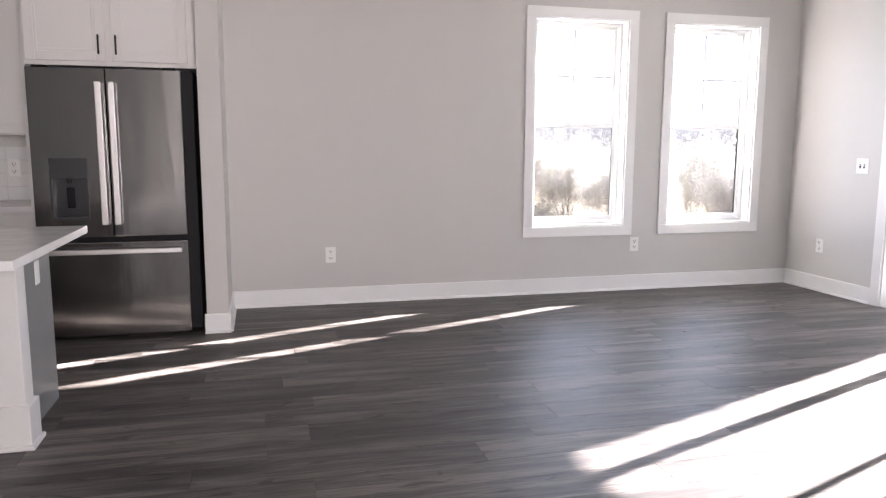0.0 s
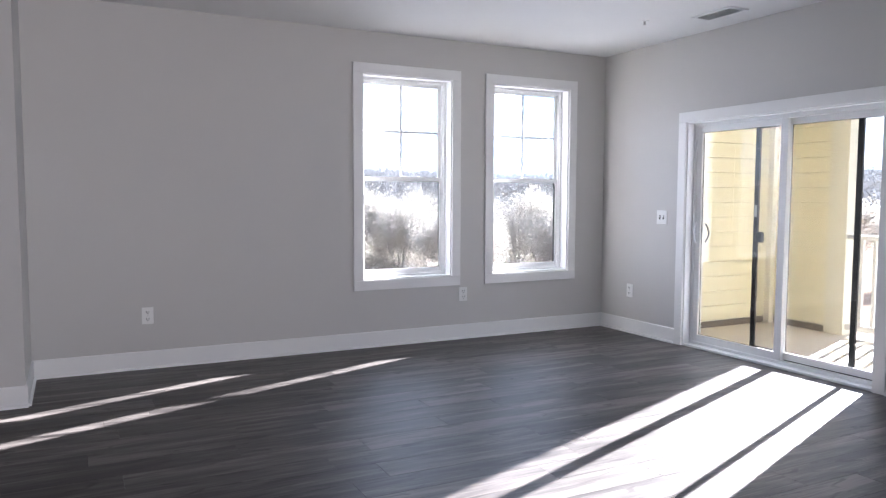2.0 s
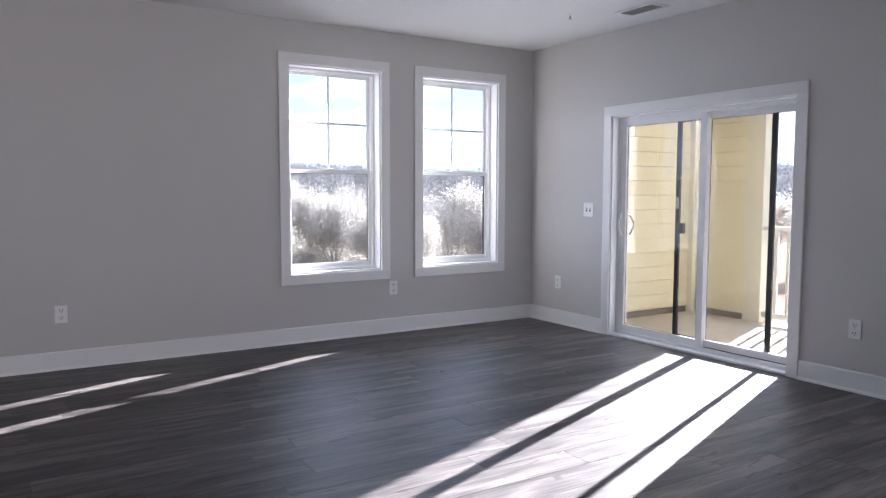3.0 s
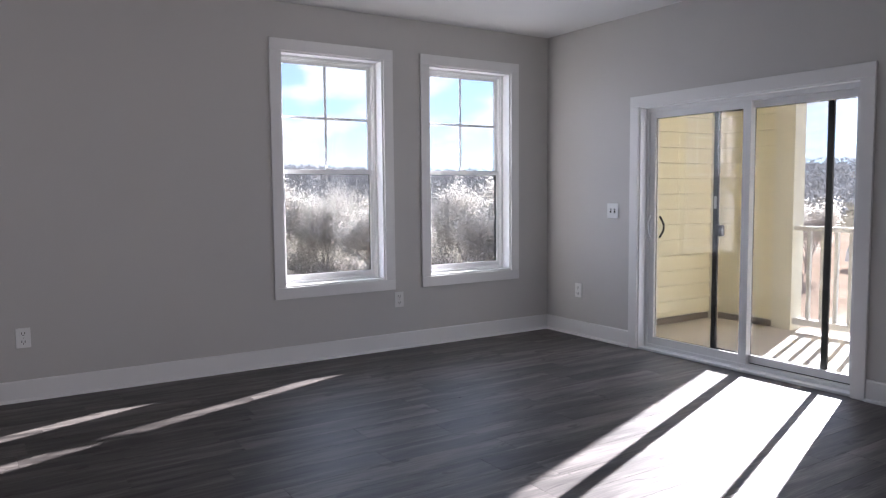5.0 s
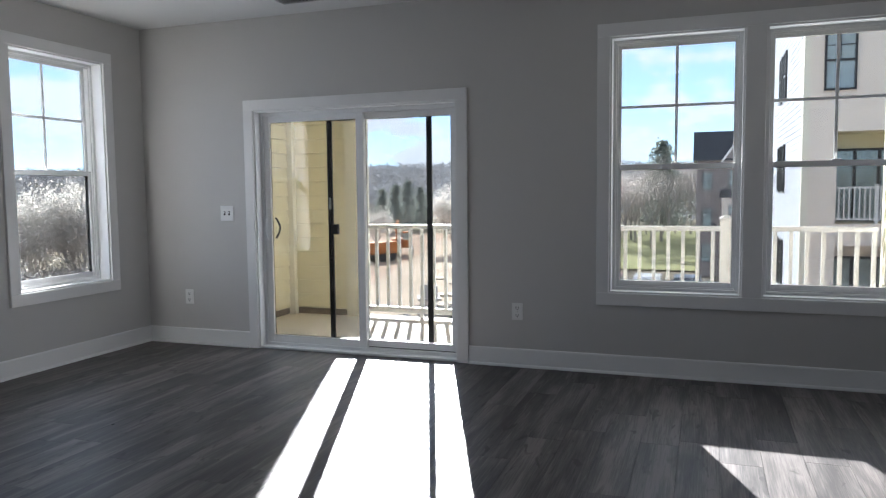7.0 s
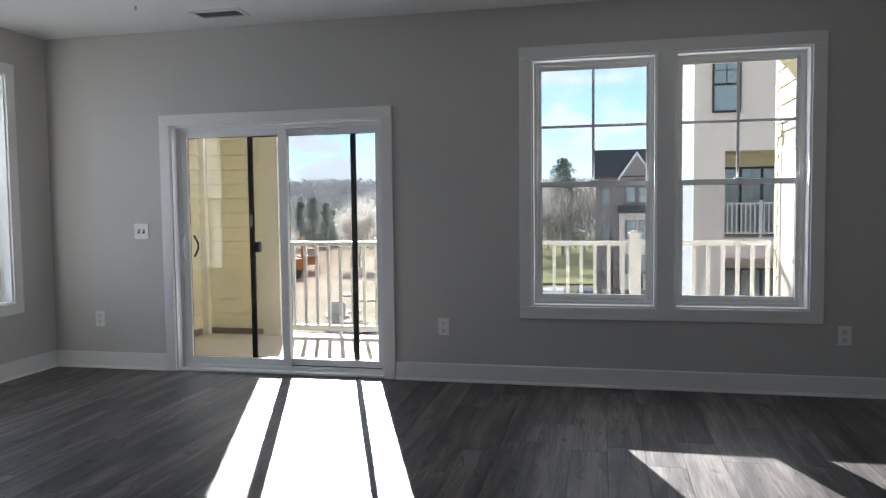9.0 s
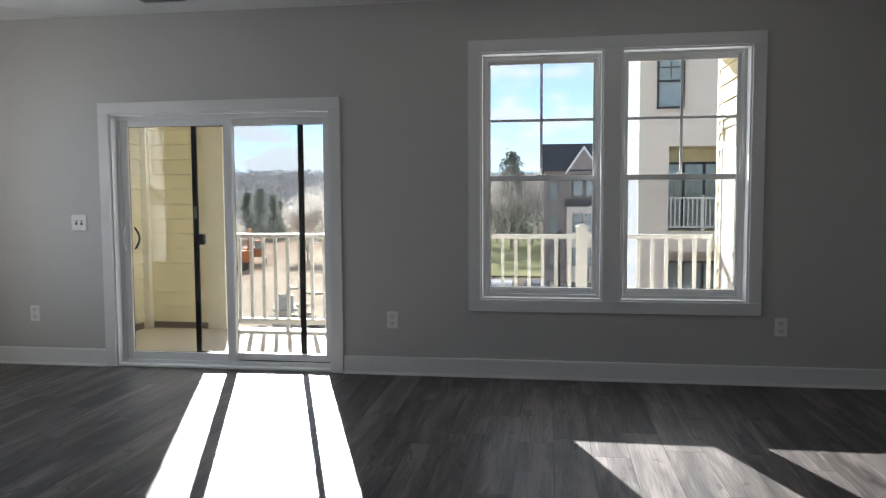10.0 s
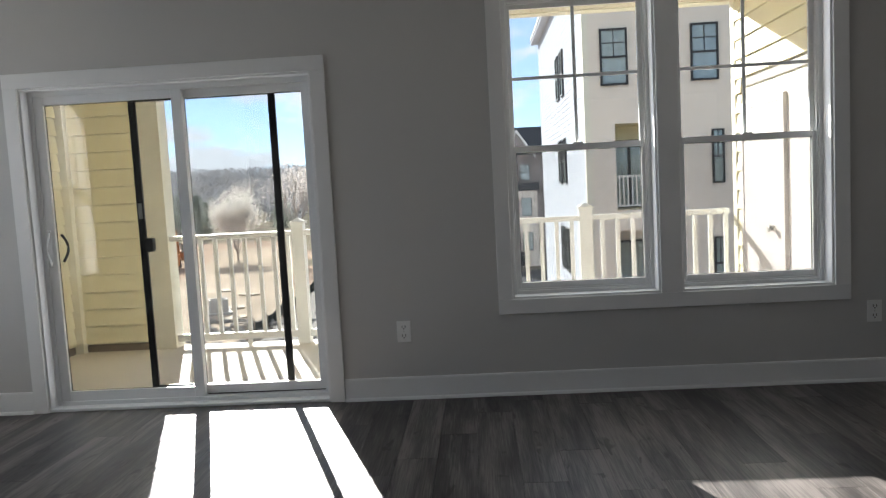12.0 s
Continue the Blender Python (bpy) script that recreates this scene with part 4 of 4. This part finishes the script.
rngp = random.Random(5)
spots = []
for k in range(21):
    b = 43 + k * 2.05 + rngp.uniform(-0.5, 0.5)
    spots.append((b, rngp.uniform(50, 64), rngp.uniform(0.88, 1.12)))
spots += [(25.3, 92, 0.7), (19.2, 92, 1.0), (30.5, 70, 0.95), (33, 74, 1.0), (36, 78, 1.0), (12.0, 85, 1.1), (40, 66, 1.0)]
plant([blossom_tree(11), blossom_tree(12), blossom_tree(13, 7.0)], spots)
plant([shrub(41), shrub(42)], [(42 + 1.3 * k + rngp.uniform(-0.4, 0.4), rngp.uniform(46, 60), rngp.uniform(0.7, 1.2)) for k in range(36)])
plant([conifer(21), conifer(22)], [(22.6, 130, 0.80), (23.5, 136, 0.75), (21.6, 140, 0.72), (24.6, 145, 0.7), (3.3, 105, 1.2), (13.0, 130, 0.7), (15.5, 145, 0.75), (26.0, 150, 0.6), (21.0, 150, 0.6)])
spots = [(0.6 + 0.42 * k + rngp.uniform(-0.2, 0.2), rngp.uniform(92, 140), rngp.uniform(0.8, 1.15)) for k in range(32)]
spots += [(9.0, 80, 1.1), (14.8, 82, 1.0), (18.5, 140, 1.0)]
plant([bare_tree(31), bare_tree(32)], spots)


def far_woods():
    rng = random.Random(77)
    verts, faces = [], []
    for _ in range(9000):
        b, r = radians(rng.uniform(-8, 84)), 150 + 470 * rng.random() ** 0.65
        x, y = r * math.cos(b), r * math.sin(b)
        if r < 175 and rng.random() < 0.5:
            continue
        h, z = rng.uniform(5, 9.5), rise(x, y)
        for _ in range(22):
            t = rng.random()
            w = h * 0.24 * math.sin(math.pi * min(0.98, 0.12 + 0.85 * t))
            c = Vector((x + rng.gauss(0, w), y + rng.gauss(0, w), z + h * (0.15 + 0.85 * t)))
            a = Vector((rng.gauss(0, 1), rng.gauss(0, 1), rng.gauss(0, 1.4))).normalized() * rng.uniform(0.4, 1.1)
            q = a.orthogonal() * rng.uniform(0.4, 0.9)
            k = len(verts)
            verts += [c - a, c + q, c + a]
            faces.append((k, k + 1, k + 2))
    me = bpy.data.meshes.new("far_woods")
    me.from_pydata(verts, [], faces)
    me.materials.append(WOODS)
    tagged(new("far_woods", me), "grey leafless woods covering the far hills", "woods", "", "stuff")


far_woods()


# ---- neighbouring buildings ----
def sash_window(parent, m, w, h, name="window"):
    o = part(name, ring(-w / 2, w / 2, 0, h, -0.05, 0.03, 0.055, bevel=0), DARKWIN, parent, "black framed sash window", m=m)
    part("pane", box(-w / 2 + 0.05, w / 2 - 0.05, -0.01, 0.0, 0.05, h - 0.05), PANE, o)
    part("meeting_rail", box(-w / 2 + 0.05, w / 2 - 0.05, -0.04, 0.01, h * 0.48, h * 0.48 + 0.06), DARKWIN, o)
    part("muntin", box(-0.012, 0.012, -0.03, -0.009, h * 0.5, h - 0.05), DARKWIN, o)
    part("muntin", box(-w / 2 + 0.05, w / 2 - 0.05, -0.028, -0.009, h * 0.74, h * 0.74 + 0.024), DARKWIN, o)


def beige_building():
    b = thing("apartment_building", pose(21, -7.75, -0.235), "beige and white four-storey apartment building", "building")
    b.scale = (1.178, 1.178, 1.178)
    # front faces -x; local y runs along it, negative to the far side
    holes = [(0.84, 2.75, -2.75 + 3.1 * k, -0.25 + 3.1 * k) for k in (0, 1)]
    f = wall_with_holes(0.0, 12.0, 0, 0.25, GZ, 7.84, holes)
    part("front_wall", f, STUCCO, b, m=pose(0, 0, 0, 0, 0, -90))
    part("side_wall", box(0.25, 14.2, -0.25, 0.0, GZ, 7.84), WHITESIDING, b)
    part("corner_board", box(-0.03, 0.14, -0.14, 0.03, GZ, 7.84), BOARD, b)
    bm = bmesh.new()
    for k in range(76):
        z = GZ + 0.18 * k
        q = [bm.verts.new(p) for p in ((0.14, 0.014, z), (14.2, 0.014, z), (14.2, 0.003, z + 0.178), (0.14, 0.003, z + 0.178))]
        bm.faces.new(q)
        g = [bm.verts.new(p) for p in ((0.14, 0.014, z), (14.2, 0.014, z), (14.2, 0.0, z), (0.14, 0.0, z))]
        bm.faces.new(g)
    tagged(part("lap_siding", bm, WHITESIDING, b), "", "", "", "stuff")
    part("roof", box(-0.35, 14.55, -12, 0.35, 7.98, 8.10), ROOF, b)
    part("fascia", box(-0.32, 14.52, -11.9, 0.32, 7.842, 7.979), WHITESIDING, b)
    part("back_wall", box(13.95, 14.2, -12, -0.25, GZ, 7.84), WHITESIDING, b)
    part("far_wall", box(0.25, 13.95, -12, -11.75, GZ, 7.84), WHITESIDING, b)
    for dy in (-0.86, -3.42):
        for z in (3.95,):
            sash_window(b, pose(-0.02, dy, z, 0, 0, -90), 0.78, 1.60)
    sash_window(b, pose(-0.02, -3.75, 1.0, 0, 0, -90), 0.35, 1.55)
    sash_window(b, pose(-0.02, -3.75, -2.1, 0, 0, -90), 0.35, 1.55)
    for x in (5.1, 6.5):
        for z in (-2.0, 1.2, 4.3):
            sash_window(b, pose(x, 0.02, z, 0, 0, 180), 0.78, 1.60)
    for k in (0, 1):
        z = -2.75 + 3.1 * k
        rec = bmesh.new()
        add_box(rec, 1.5, 1.7, -2.75, -0.84, z, z + 2.5)
        add_box(rec, 0.25, 1.5, -0.84, -0.70, z, z + 2.5)
        add_box(rec, 0.25, 1.5, -2.90, -2.75, z, z + 2.5)
        add_box(rec, 0.03, 1.7, -2.90, -0.70, z - 0.25, z)
        add_box(rec, 0.26, 1.7, -2.90, -0.70, z + 2.5, z + 2.6)
        al = part("balcony_recess", rec, STUCCO if k == 0 else SIDING, b)
        door = ring(-0.94, 0.94, 0.02, 2.10, 0, 0.05, 0.07, bevel=0)
        for mx in (-0.29, 0.33):
            add_box(door, mx - 0.045, mx + 0.045, 0.001, 0.049, 0.09, 2.03)
        part("glass_door", door, DARKWIN, al, m=pose(1.44, -1.8, z, 0, 0, -90))
        part("pane", box(-0.87, 0.87, 0.015, 0.03, 0.09, 2.03), PANE, al, m=pose(1.44, -1.8, z, 0, 0, -90))
        rl = part("railing", box(0.06, 0.12, -2.75, -0.84, z + 0.95, z + 1.01), RAIL, b)
        part("bottom_rail", box(0.06, 0.12, -2.75, -0.84, z + 0.10, z + 0.15), RAIL, rl)
        part("rail_post", box(0.045, 0.135, -1.88, -1.79, z, z + 1.07), RAIL, rl)
        post = smooth_mesh("baluster", box(-0.016, 0.016, -0.016, 0.016, 0.15, 0.95), RAIL)
        for n in range(15):
            part("baluster", post, RAIL, rl, m=pose(0.09, -0.93 - 0.125 * n, z))


beige_building()


def townhouse():
    h = thing("townhouse", pose(60, -4.1, GZ), "dark grey brick townhouse with black roof and gable", "house")
    part("wall", box(0, 10, -26, 0, 0, 9.7), GREYBRICK, h)
    part("roof", prism([(-0.4, 9.7), (1.6, 12.2), (8.4, 12.2), (10.4, 9.7)], 26.6, "y"), ROOF, h, m=pose(0, -26.3, 0))
    g = part("gable", prism([(-1.45, 9.5), (0, 11.6), (1.45, 9.5)], 2.0, "x"), GREYBRICK, h, m=pose(-0.3, -3.45, 0))
    for s in (-1, 1):
        part("bargeboard", prism([(s * 1.60, 9.30), (s * 1.60, 9.58), (0, 11.90), (0, 11.60)], 0.12), RAIL, g, m=pose(-0.12, 0, 0))
    part("bay", box(-0.45, 0, -5.0, -2.0, 0, 6.6), STUCCO, h)
    part("bay_roof", box(-0.6, 0, -5.2, -1.8, 6.6, 7.3), ROOF, h)
    for y in (-0.85, -8.5, -11.0):
        for z in (1.2, 4.2, 7.2):
            sash_window(h, pose(-0.04, y, z, 0, 0, -90), 0.8, 1.55)
    for y in (-2.95, -4.05):
        for z in (1.4, 4.4):
            sash_window(h, pose(-0.50, y, z, 0, 0, -90), 0.9, 1.6)
        sash_window(h, pose(-0.04, y, 7.5, 0, 0, -90), 0.9, 1.4)
    part("door", box(-0.52, -0.46, -3.95, -3.05, 0.1, 1.3), DARKWIN, h)


townhouse()


# ---- vehicles and site clutter ----
def car(m, paint, label):
    c = thing("parked_car", m, label, "car", "parked cars")
    prof = [(-2.2, 0.35), (-2.25, 0.75), (-1.5, 0.95), (-0.9, 1.42), (0.9, 1.46), (1.7, 0.98), (2.2, 0.85), (2.2, 0.35)]
    part("body", prism(prof, 1.75, "y"), paint, c, m=pose(0, -0.875, 0))
    part("windscreen", prism([(-1.46, 1.0), (-0.92, 1.38), (-0.88, 1.36), (-1.38, 0.98)], 1.5, "y"), PANE, c, m=pose(0, -0.75, 0.01))
    part("rear_window", prism([(1.68, 1.0), (0.95, 1.43), (0.90, 1.40), (1.60, 0.98)], 1.5, "y"), PANE, c, m=pose(0, -0.75, 0.015))
    for s in (-0.88, 0.87):
        part("side_window", prism([(-1.2, 1.0), (-0.82, 1.36), (0.8, 1.38), (1.35, 1.0)], 0.02, "y"), PANE, c, m=pose(0, s, 0))
    for x in (-1.35, 1.35):
        for y in (-0.9, 0.72):
            w = part("wheel", rod((x, y, 0.32), (x, y + 0.18, 0.32), 0.32, 0.32, 16), RUBBER, c)
            part("rim", rod((x, y - 0.005, 0.32), (x, y + 0.185, 0.32), 0.19, 0.19, 10), METAL, w)
    return c


for k, (x, y, paint, lab) in enumerate([(46, -1.2, CARPAINT_W, "white car parked by the street"), (46, 1.4, CARPAINT_R, "red car parked by the street"), (46, -3.8, CARPAINT_D, "dark car parked by the street"), (46, 4.0, CARPAINT_W, "white car parked by the street")]):
    car(pose(x, y, GZ + 0.1), paint, lab)


def excavator():
    e = thing("excavator", at_bearing(23.2, 88, 1, 200), "orange tracked excavator on the building site", "excavator")
    for y in (-1.1, 1.1):
        part("track", prism([(-1.8, 0.2), (-1.5, 0.0), (1.5, 0.0), (1.8, 0.2), (1.8, 0.6), (1.5, 0.8), (-1.5, 0.8), (-1.8, 0.6)], 0.5, "y"), RUBBER, e, m=pose(0, y - 0.25, 0))
    part("house", box(-1.9, 1.2, -1.2, 1.2, 0.95, 2.0, 0.12), ORANGE, e)
    cab = part("cab", box(0.2, 1.5, 0.15, 1.2, 1.0, 2.9, 0.08), ORANGE, e)
    part("window", box(0.3, 1.52, 0.13, 1.22, 1.9, 2.75), PANE, cab)
    boom = prism([(0.9, 1.7), (3.4, 4.4), (5.6, 3.6), (5.5, 3.3), (3.4, 3.9), (1.3, 1.5)], 0.4, "y")
    part("boom", boom, ORANGE, e, m=pose(0, -0.5, 0))
    part("stick", prism([(5.3, 3.8), (5.8, 3.5), (5.3, 1.3), (5.0, 1.4)], 0.3, "y"), ORANGE, e, m=pose(0, -0.45, 0))
    part("bucket", prism([(4.3, 0.5), (5.5, 0.6), (5.4, 1.5), (4.9, 1.5)], 0.9, "y"), RUBBER, e, m=pose(0, -0.75, 0))


excavator()


def truck():
    t = thing("site_truck", at_bearing(25.8, 78, 1, 150), "white and orange site truck on the dirt", "truck")
    part("cab", prism([(1.4, 0.7), (1.4, 2.5), (2.6, 2.5), (3.0, 1.6), (3.1, 0.7)], 2.1, "y"), CARPAINT_W, t, m=pose(0, -1.05, 0))
    part("windscreen", prism([(2.62, 2.4), (2.66, 2.4), (3.0, 1.65), (2.95, 1.65)], 1.8, "y"), PANE, t, m=pose(0, -0.9, 0))
    part("bed", prism([(-3.2, 0.9), (-3.4, 2.1), (1.2, 2.1), (1.2, 0.9)], 2.2, "y"), ORANGE, t, m=pose(0, -1.1, 0))
    part("chassis", box(-3.2, 3.0, -0.5, 0.5, 0.6, 0.9), RUBBER, t)
    for x in (-2.2, -1.1, 2.2):
        for y in (-1.1, 0.8):
            part("wheel", rod((x, y, 0.48), (x, y + 0.3, 0.48), 0.48, 0.48, 14), RUBBER, t)


truck()


def street_lamp():
    s = thing("street_lamp", pose(52, -5.4, GZ + 0.1), "black lantern street lamp on a slim post", "street lamp")
    part("post", rod((0, 0, 0), (0, 0, 3.9), 0.07, 0.05), DARKWIN, s)
    part("base", rod((0, 0, 0), (0, 0, 0.6), 0.14, 0.09), DARKWIN, s)
    ln = part("lantern", prism([(-0.16, 3.9), (-0.24, 4.5), (0.24, 4.5), (0.16, 3.9)], 0.4, "x"), PANE, s, m=pose(-0.2, 0, 0))
    part("cap", rod((0, 0, 4.5), (0, 0, 4.8), 0.34, 0.04, 4), DARKWIN, ln, m=pose(0.2, 0, 0))


street_lamp()


def silt_fence():
    """Black filter cloth sagging between wooden stakes along the edge of the site."""
    f = thing("silt_fence", pose(0, 0, GZ), "sagging black silt fence on wooden stakes", "fence")
    spots = [(31 + 2.1 * k, 7.9 + 0.085 * k + 0.12 * math.sin(k * 1.7)) for k in range(14)]
    for k, ((x0, y0), (x1, y1)) in enumerate(zip(spots, spots[1:])):
        bm = bmesh.new()
        cols = []
        for q in range(7):
            t = q / 6
            sag = 0.16 * math.sin(math.pi * t)
            x, y = x0 + (x1 - x0) * t, y0 + (y1 - y0) * t
            cols.append([bm.verts.new(p) for p in ((x, y - 0.01, 0.02), (x, y - 0.01 + sag * 0.3, 0.78 - sag), (x, y + 0.01 + sag * 0.3, 0.78 - sag), (x, y + 0.01, 0.02))])
        for a, b in zip(cols, cols[1:]):
            for j in range(4):
                bm.faces.new((a[j], b[j], b[(j + 1) % 4], a[(j + 1) % 4]))
        part("cloth", bm, SILT, f)
    for x, y in spots:
        part("stake", box(x - 0.02, x + 0.02, y - 0.05, y - 0.012, -0.1, 0.98, 0.003), PALEWOOD, f, "pale wooden stake")


silt_fence()


def precast_chamber(m, label):
    """Square concrete drain chamber, open at the top, on a wider slab."""
    c = thing("drain_chamber", m, label, "drain chamber")
    part("slab", box(-1.3, 1.3, -1.1, 1.1, 0, 0.22, 0.03), PRECAST, c)
    bm = bmesh.new()
    for a in ((-0.8, 0.8, -0.8, -0.62), (-0.8, 0.8, 0.62, 0.8), (-0.8, -0.62, -0.62, 0.62), (0.62, 0.8, -0.62, 0.62)):
        add_box(bm, *a, 0.22, 1.35, 0.02)
    part("wall", bm, PRECAST, c)
    return c


precast_chamber(pose(40.6, 12.7, GZ + 0.1, 0, 0, 24) @ Matrix.Diagonal((0.7, 0.7, 0.7, 1)), "pale precast concrete drain chamber on the clay")


def pallet(m):
    p = thing("pallet", m, "weathered timber pallet lying on the clay", "pallet", "timber pallets")
    for k in range(7):
        part("deck_board", box(-0.6, 0.6, -0.5 + 0.155 * k, -0.4 + 0.155 * k, 0.10, 0.13), PALEWOOD, p)
    for x in (-0.55, 0.0, 0.55):
        part("bearer", box(x - 0.05, x + 0.05, -0.5, 0.53, 0, 0.10), PALEWOOD, p)
    return p


first_pallet = pallet(pose(42.5, 12.2, GZ + 0.1, 0, 0, 15))
for x, y, r in ((48.5, 13.2, 50), (38.2, 10.9, -20), (51.5, 15.8, 8)):
    copy_thing(first_pallet, pose(x, y, GZ + 0.1, 0, 0, r))


def rubble():
    rng = random.Random(9)
    bm = bmesh.new()
    for _ in range(420):
        b, d = rng.uniform(8, 24), rng.uniform(24, 46)
        p = at_bearing(b, d).translation
        if rng.random() < 0.25:
            s = rng.uniform(0.5, 1.4)
            bmesh.ops.transform(bm, verts=bmesh.ops.create_cube(bm, size=1)["verts"], matrix=pose(p.x, p.y, p.z + 0.1, 0, rng.uniform(-5, 5), rng.uniform(0, 180)) @ Matrix.Diagonal((s * 2, 0.12, 0.12, 1)))
        else:
            s = rng.uniform(0.15, 0.5)
            bmesh.ops.transform(bm, verts=bmesh.ops.create_icosphere(bm, subdivisions=1, radius=s)["verts"], matrix=pose(p.x, p.y, p.z + 0.1, rng.uniform(0, 90), 0, rng.uniform(0, 180)) @ Matrix.Diagonal((1.2, 0.8, 0.6, 1)))
    ob = new("site_rubble", smooth_mesh("site_rubble", bm, CONCRETE))
    tagged(ob, "scattered stones and timber on the building site", "rubble", "", "stuff")


rubble()


# ---- floor planks ----
def planks():
    PITCH, LENGTH, GAP = 0.197, 1.22, 0.0010
    rng = random.Random(3)

    def board(length):
        bm = bmesh.new()
        c, h = 0.0005, 0.008
        lo, hi = (GAP / 2, GAP / 2), (length - GAP / 2, PITCH - GAP / 2)
        base = [(lo[0], lo[1], -h), (hi[0], lo[1], -h), (hi[0], hi[1], -h), (lo[0], hi[1], -h)]
        edge = [(x, y, -0.002) for x, y, _ in base]
        top = [(lo[0] + c, lo[1] + c, 0), (hi[0] - c, lo[1] + c, 0), (hi[0] - c, hi[1] - c, 0), (lo[0] + c, hi[1] - c, 0)]
        r = [[bm.verts.new(p) for p in q] for q in (base, edge, top)]
        for a, b in zip(r, r[1:]):
            for k in range(4):
                bm.faces.new((a[k], a[(k + 1) % 4], b[(k + 1) % 4], b[k]))
        bm.faces.new(r[2])
        return bm

    whole = smooth_mesh("plank", board(LENGTH), PLANK)
    rest, count = bmesh.new(), 0
    k0 = math.floor((BACK + 4.30) / PITCH)
    for k in range(k0, 23):
        y = -4.30 + PITCH * k
        if y > -0.01:
            break
        x = LEFT + rng.uniform(-LENGTH, 0)
        while x < 0:
            a, b = max(x, LEFT), min(x + LENGTH, 0.06)
            near = y > -6.4 and b > -6.6
            if b - a > 0.02:
                if near and count < 300:
                    me = whole if b - a > LENGTH - 1e-6 else smooth_mesh("plank", board(b - a), PLANK)
                    part("plank", me, PLANK, floor, m=pose(a, y, 0))
                    count += 1
                else:
                    bm = board(b - a)
                    bmesh.ops.translate(bm, verts=bm.verts, vec=(a, y, 0))
                    me = bpy.data.meshes.new("tmp")
                    bm.to_mesh(me)
                    bm.free()
                    rest.from_mesh(me)
            x += LENGTH
    tagged(part("planks_beyond", rest, PLANK, floor), "", "", "", "stuff")


planks()
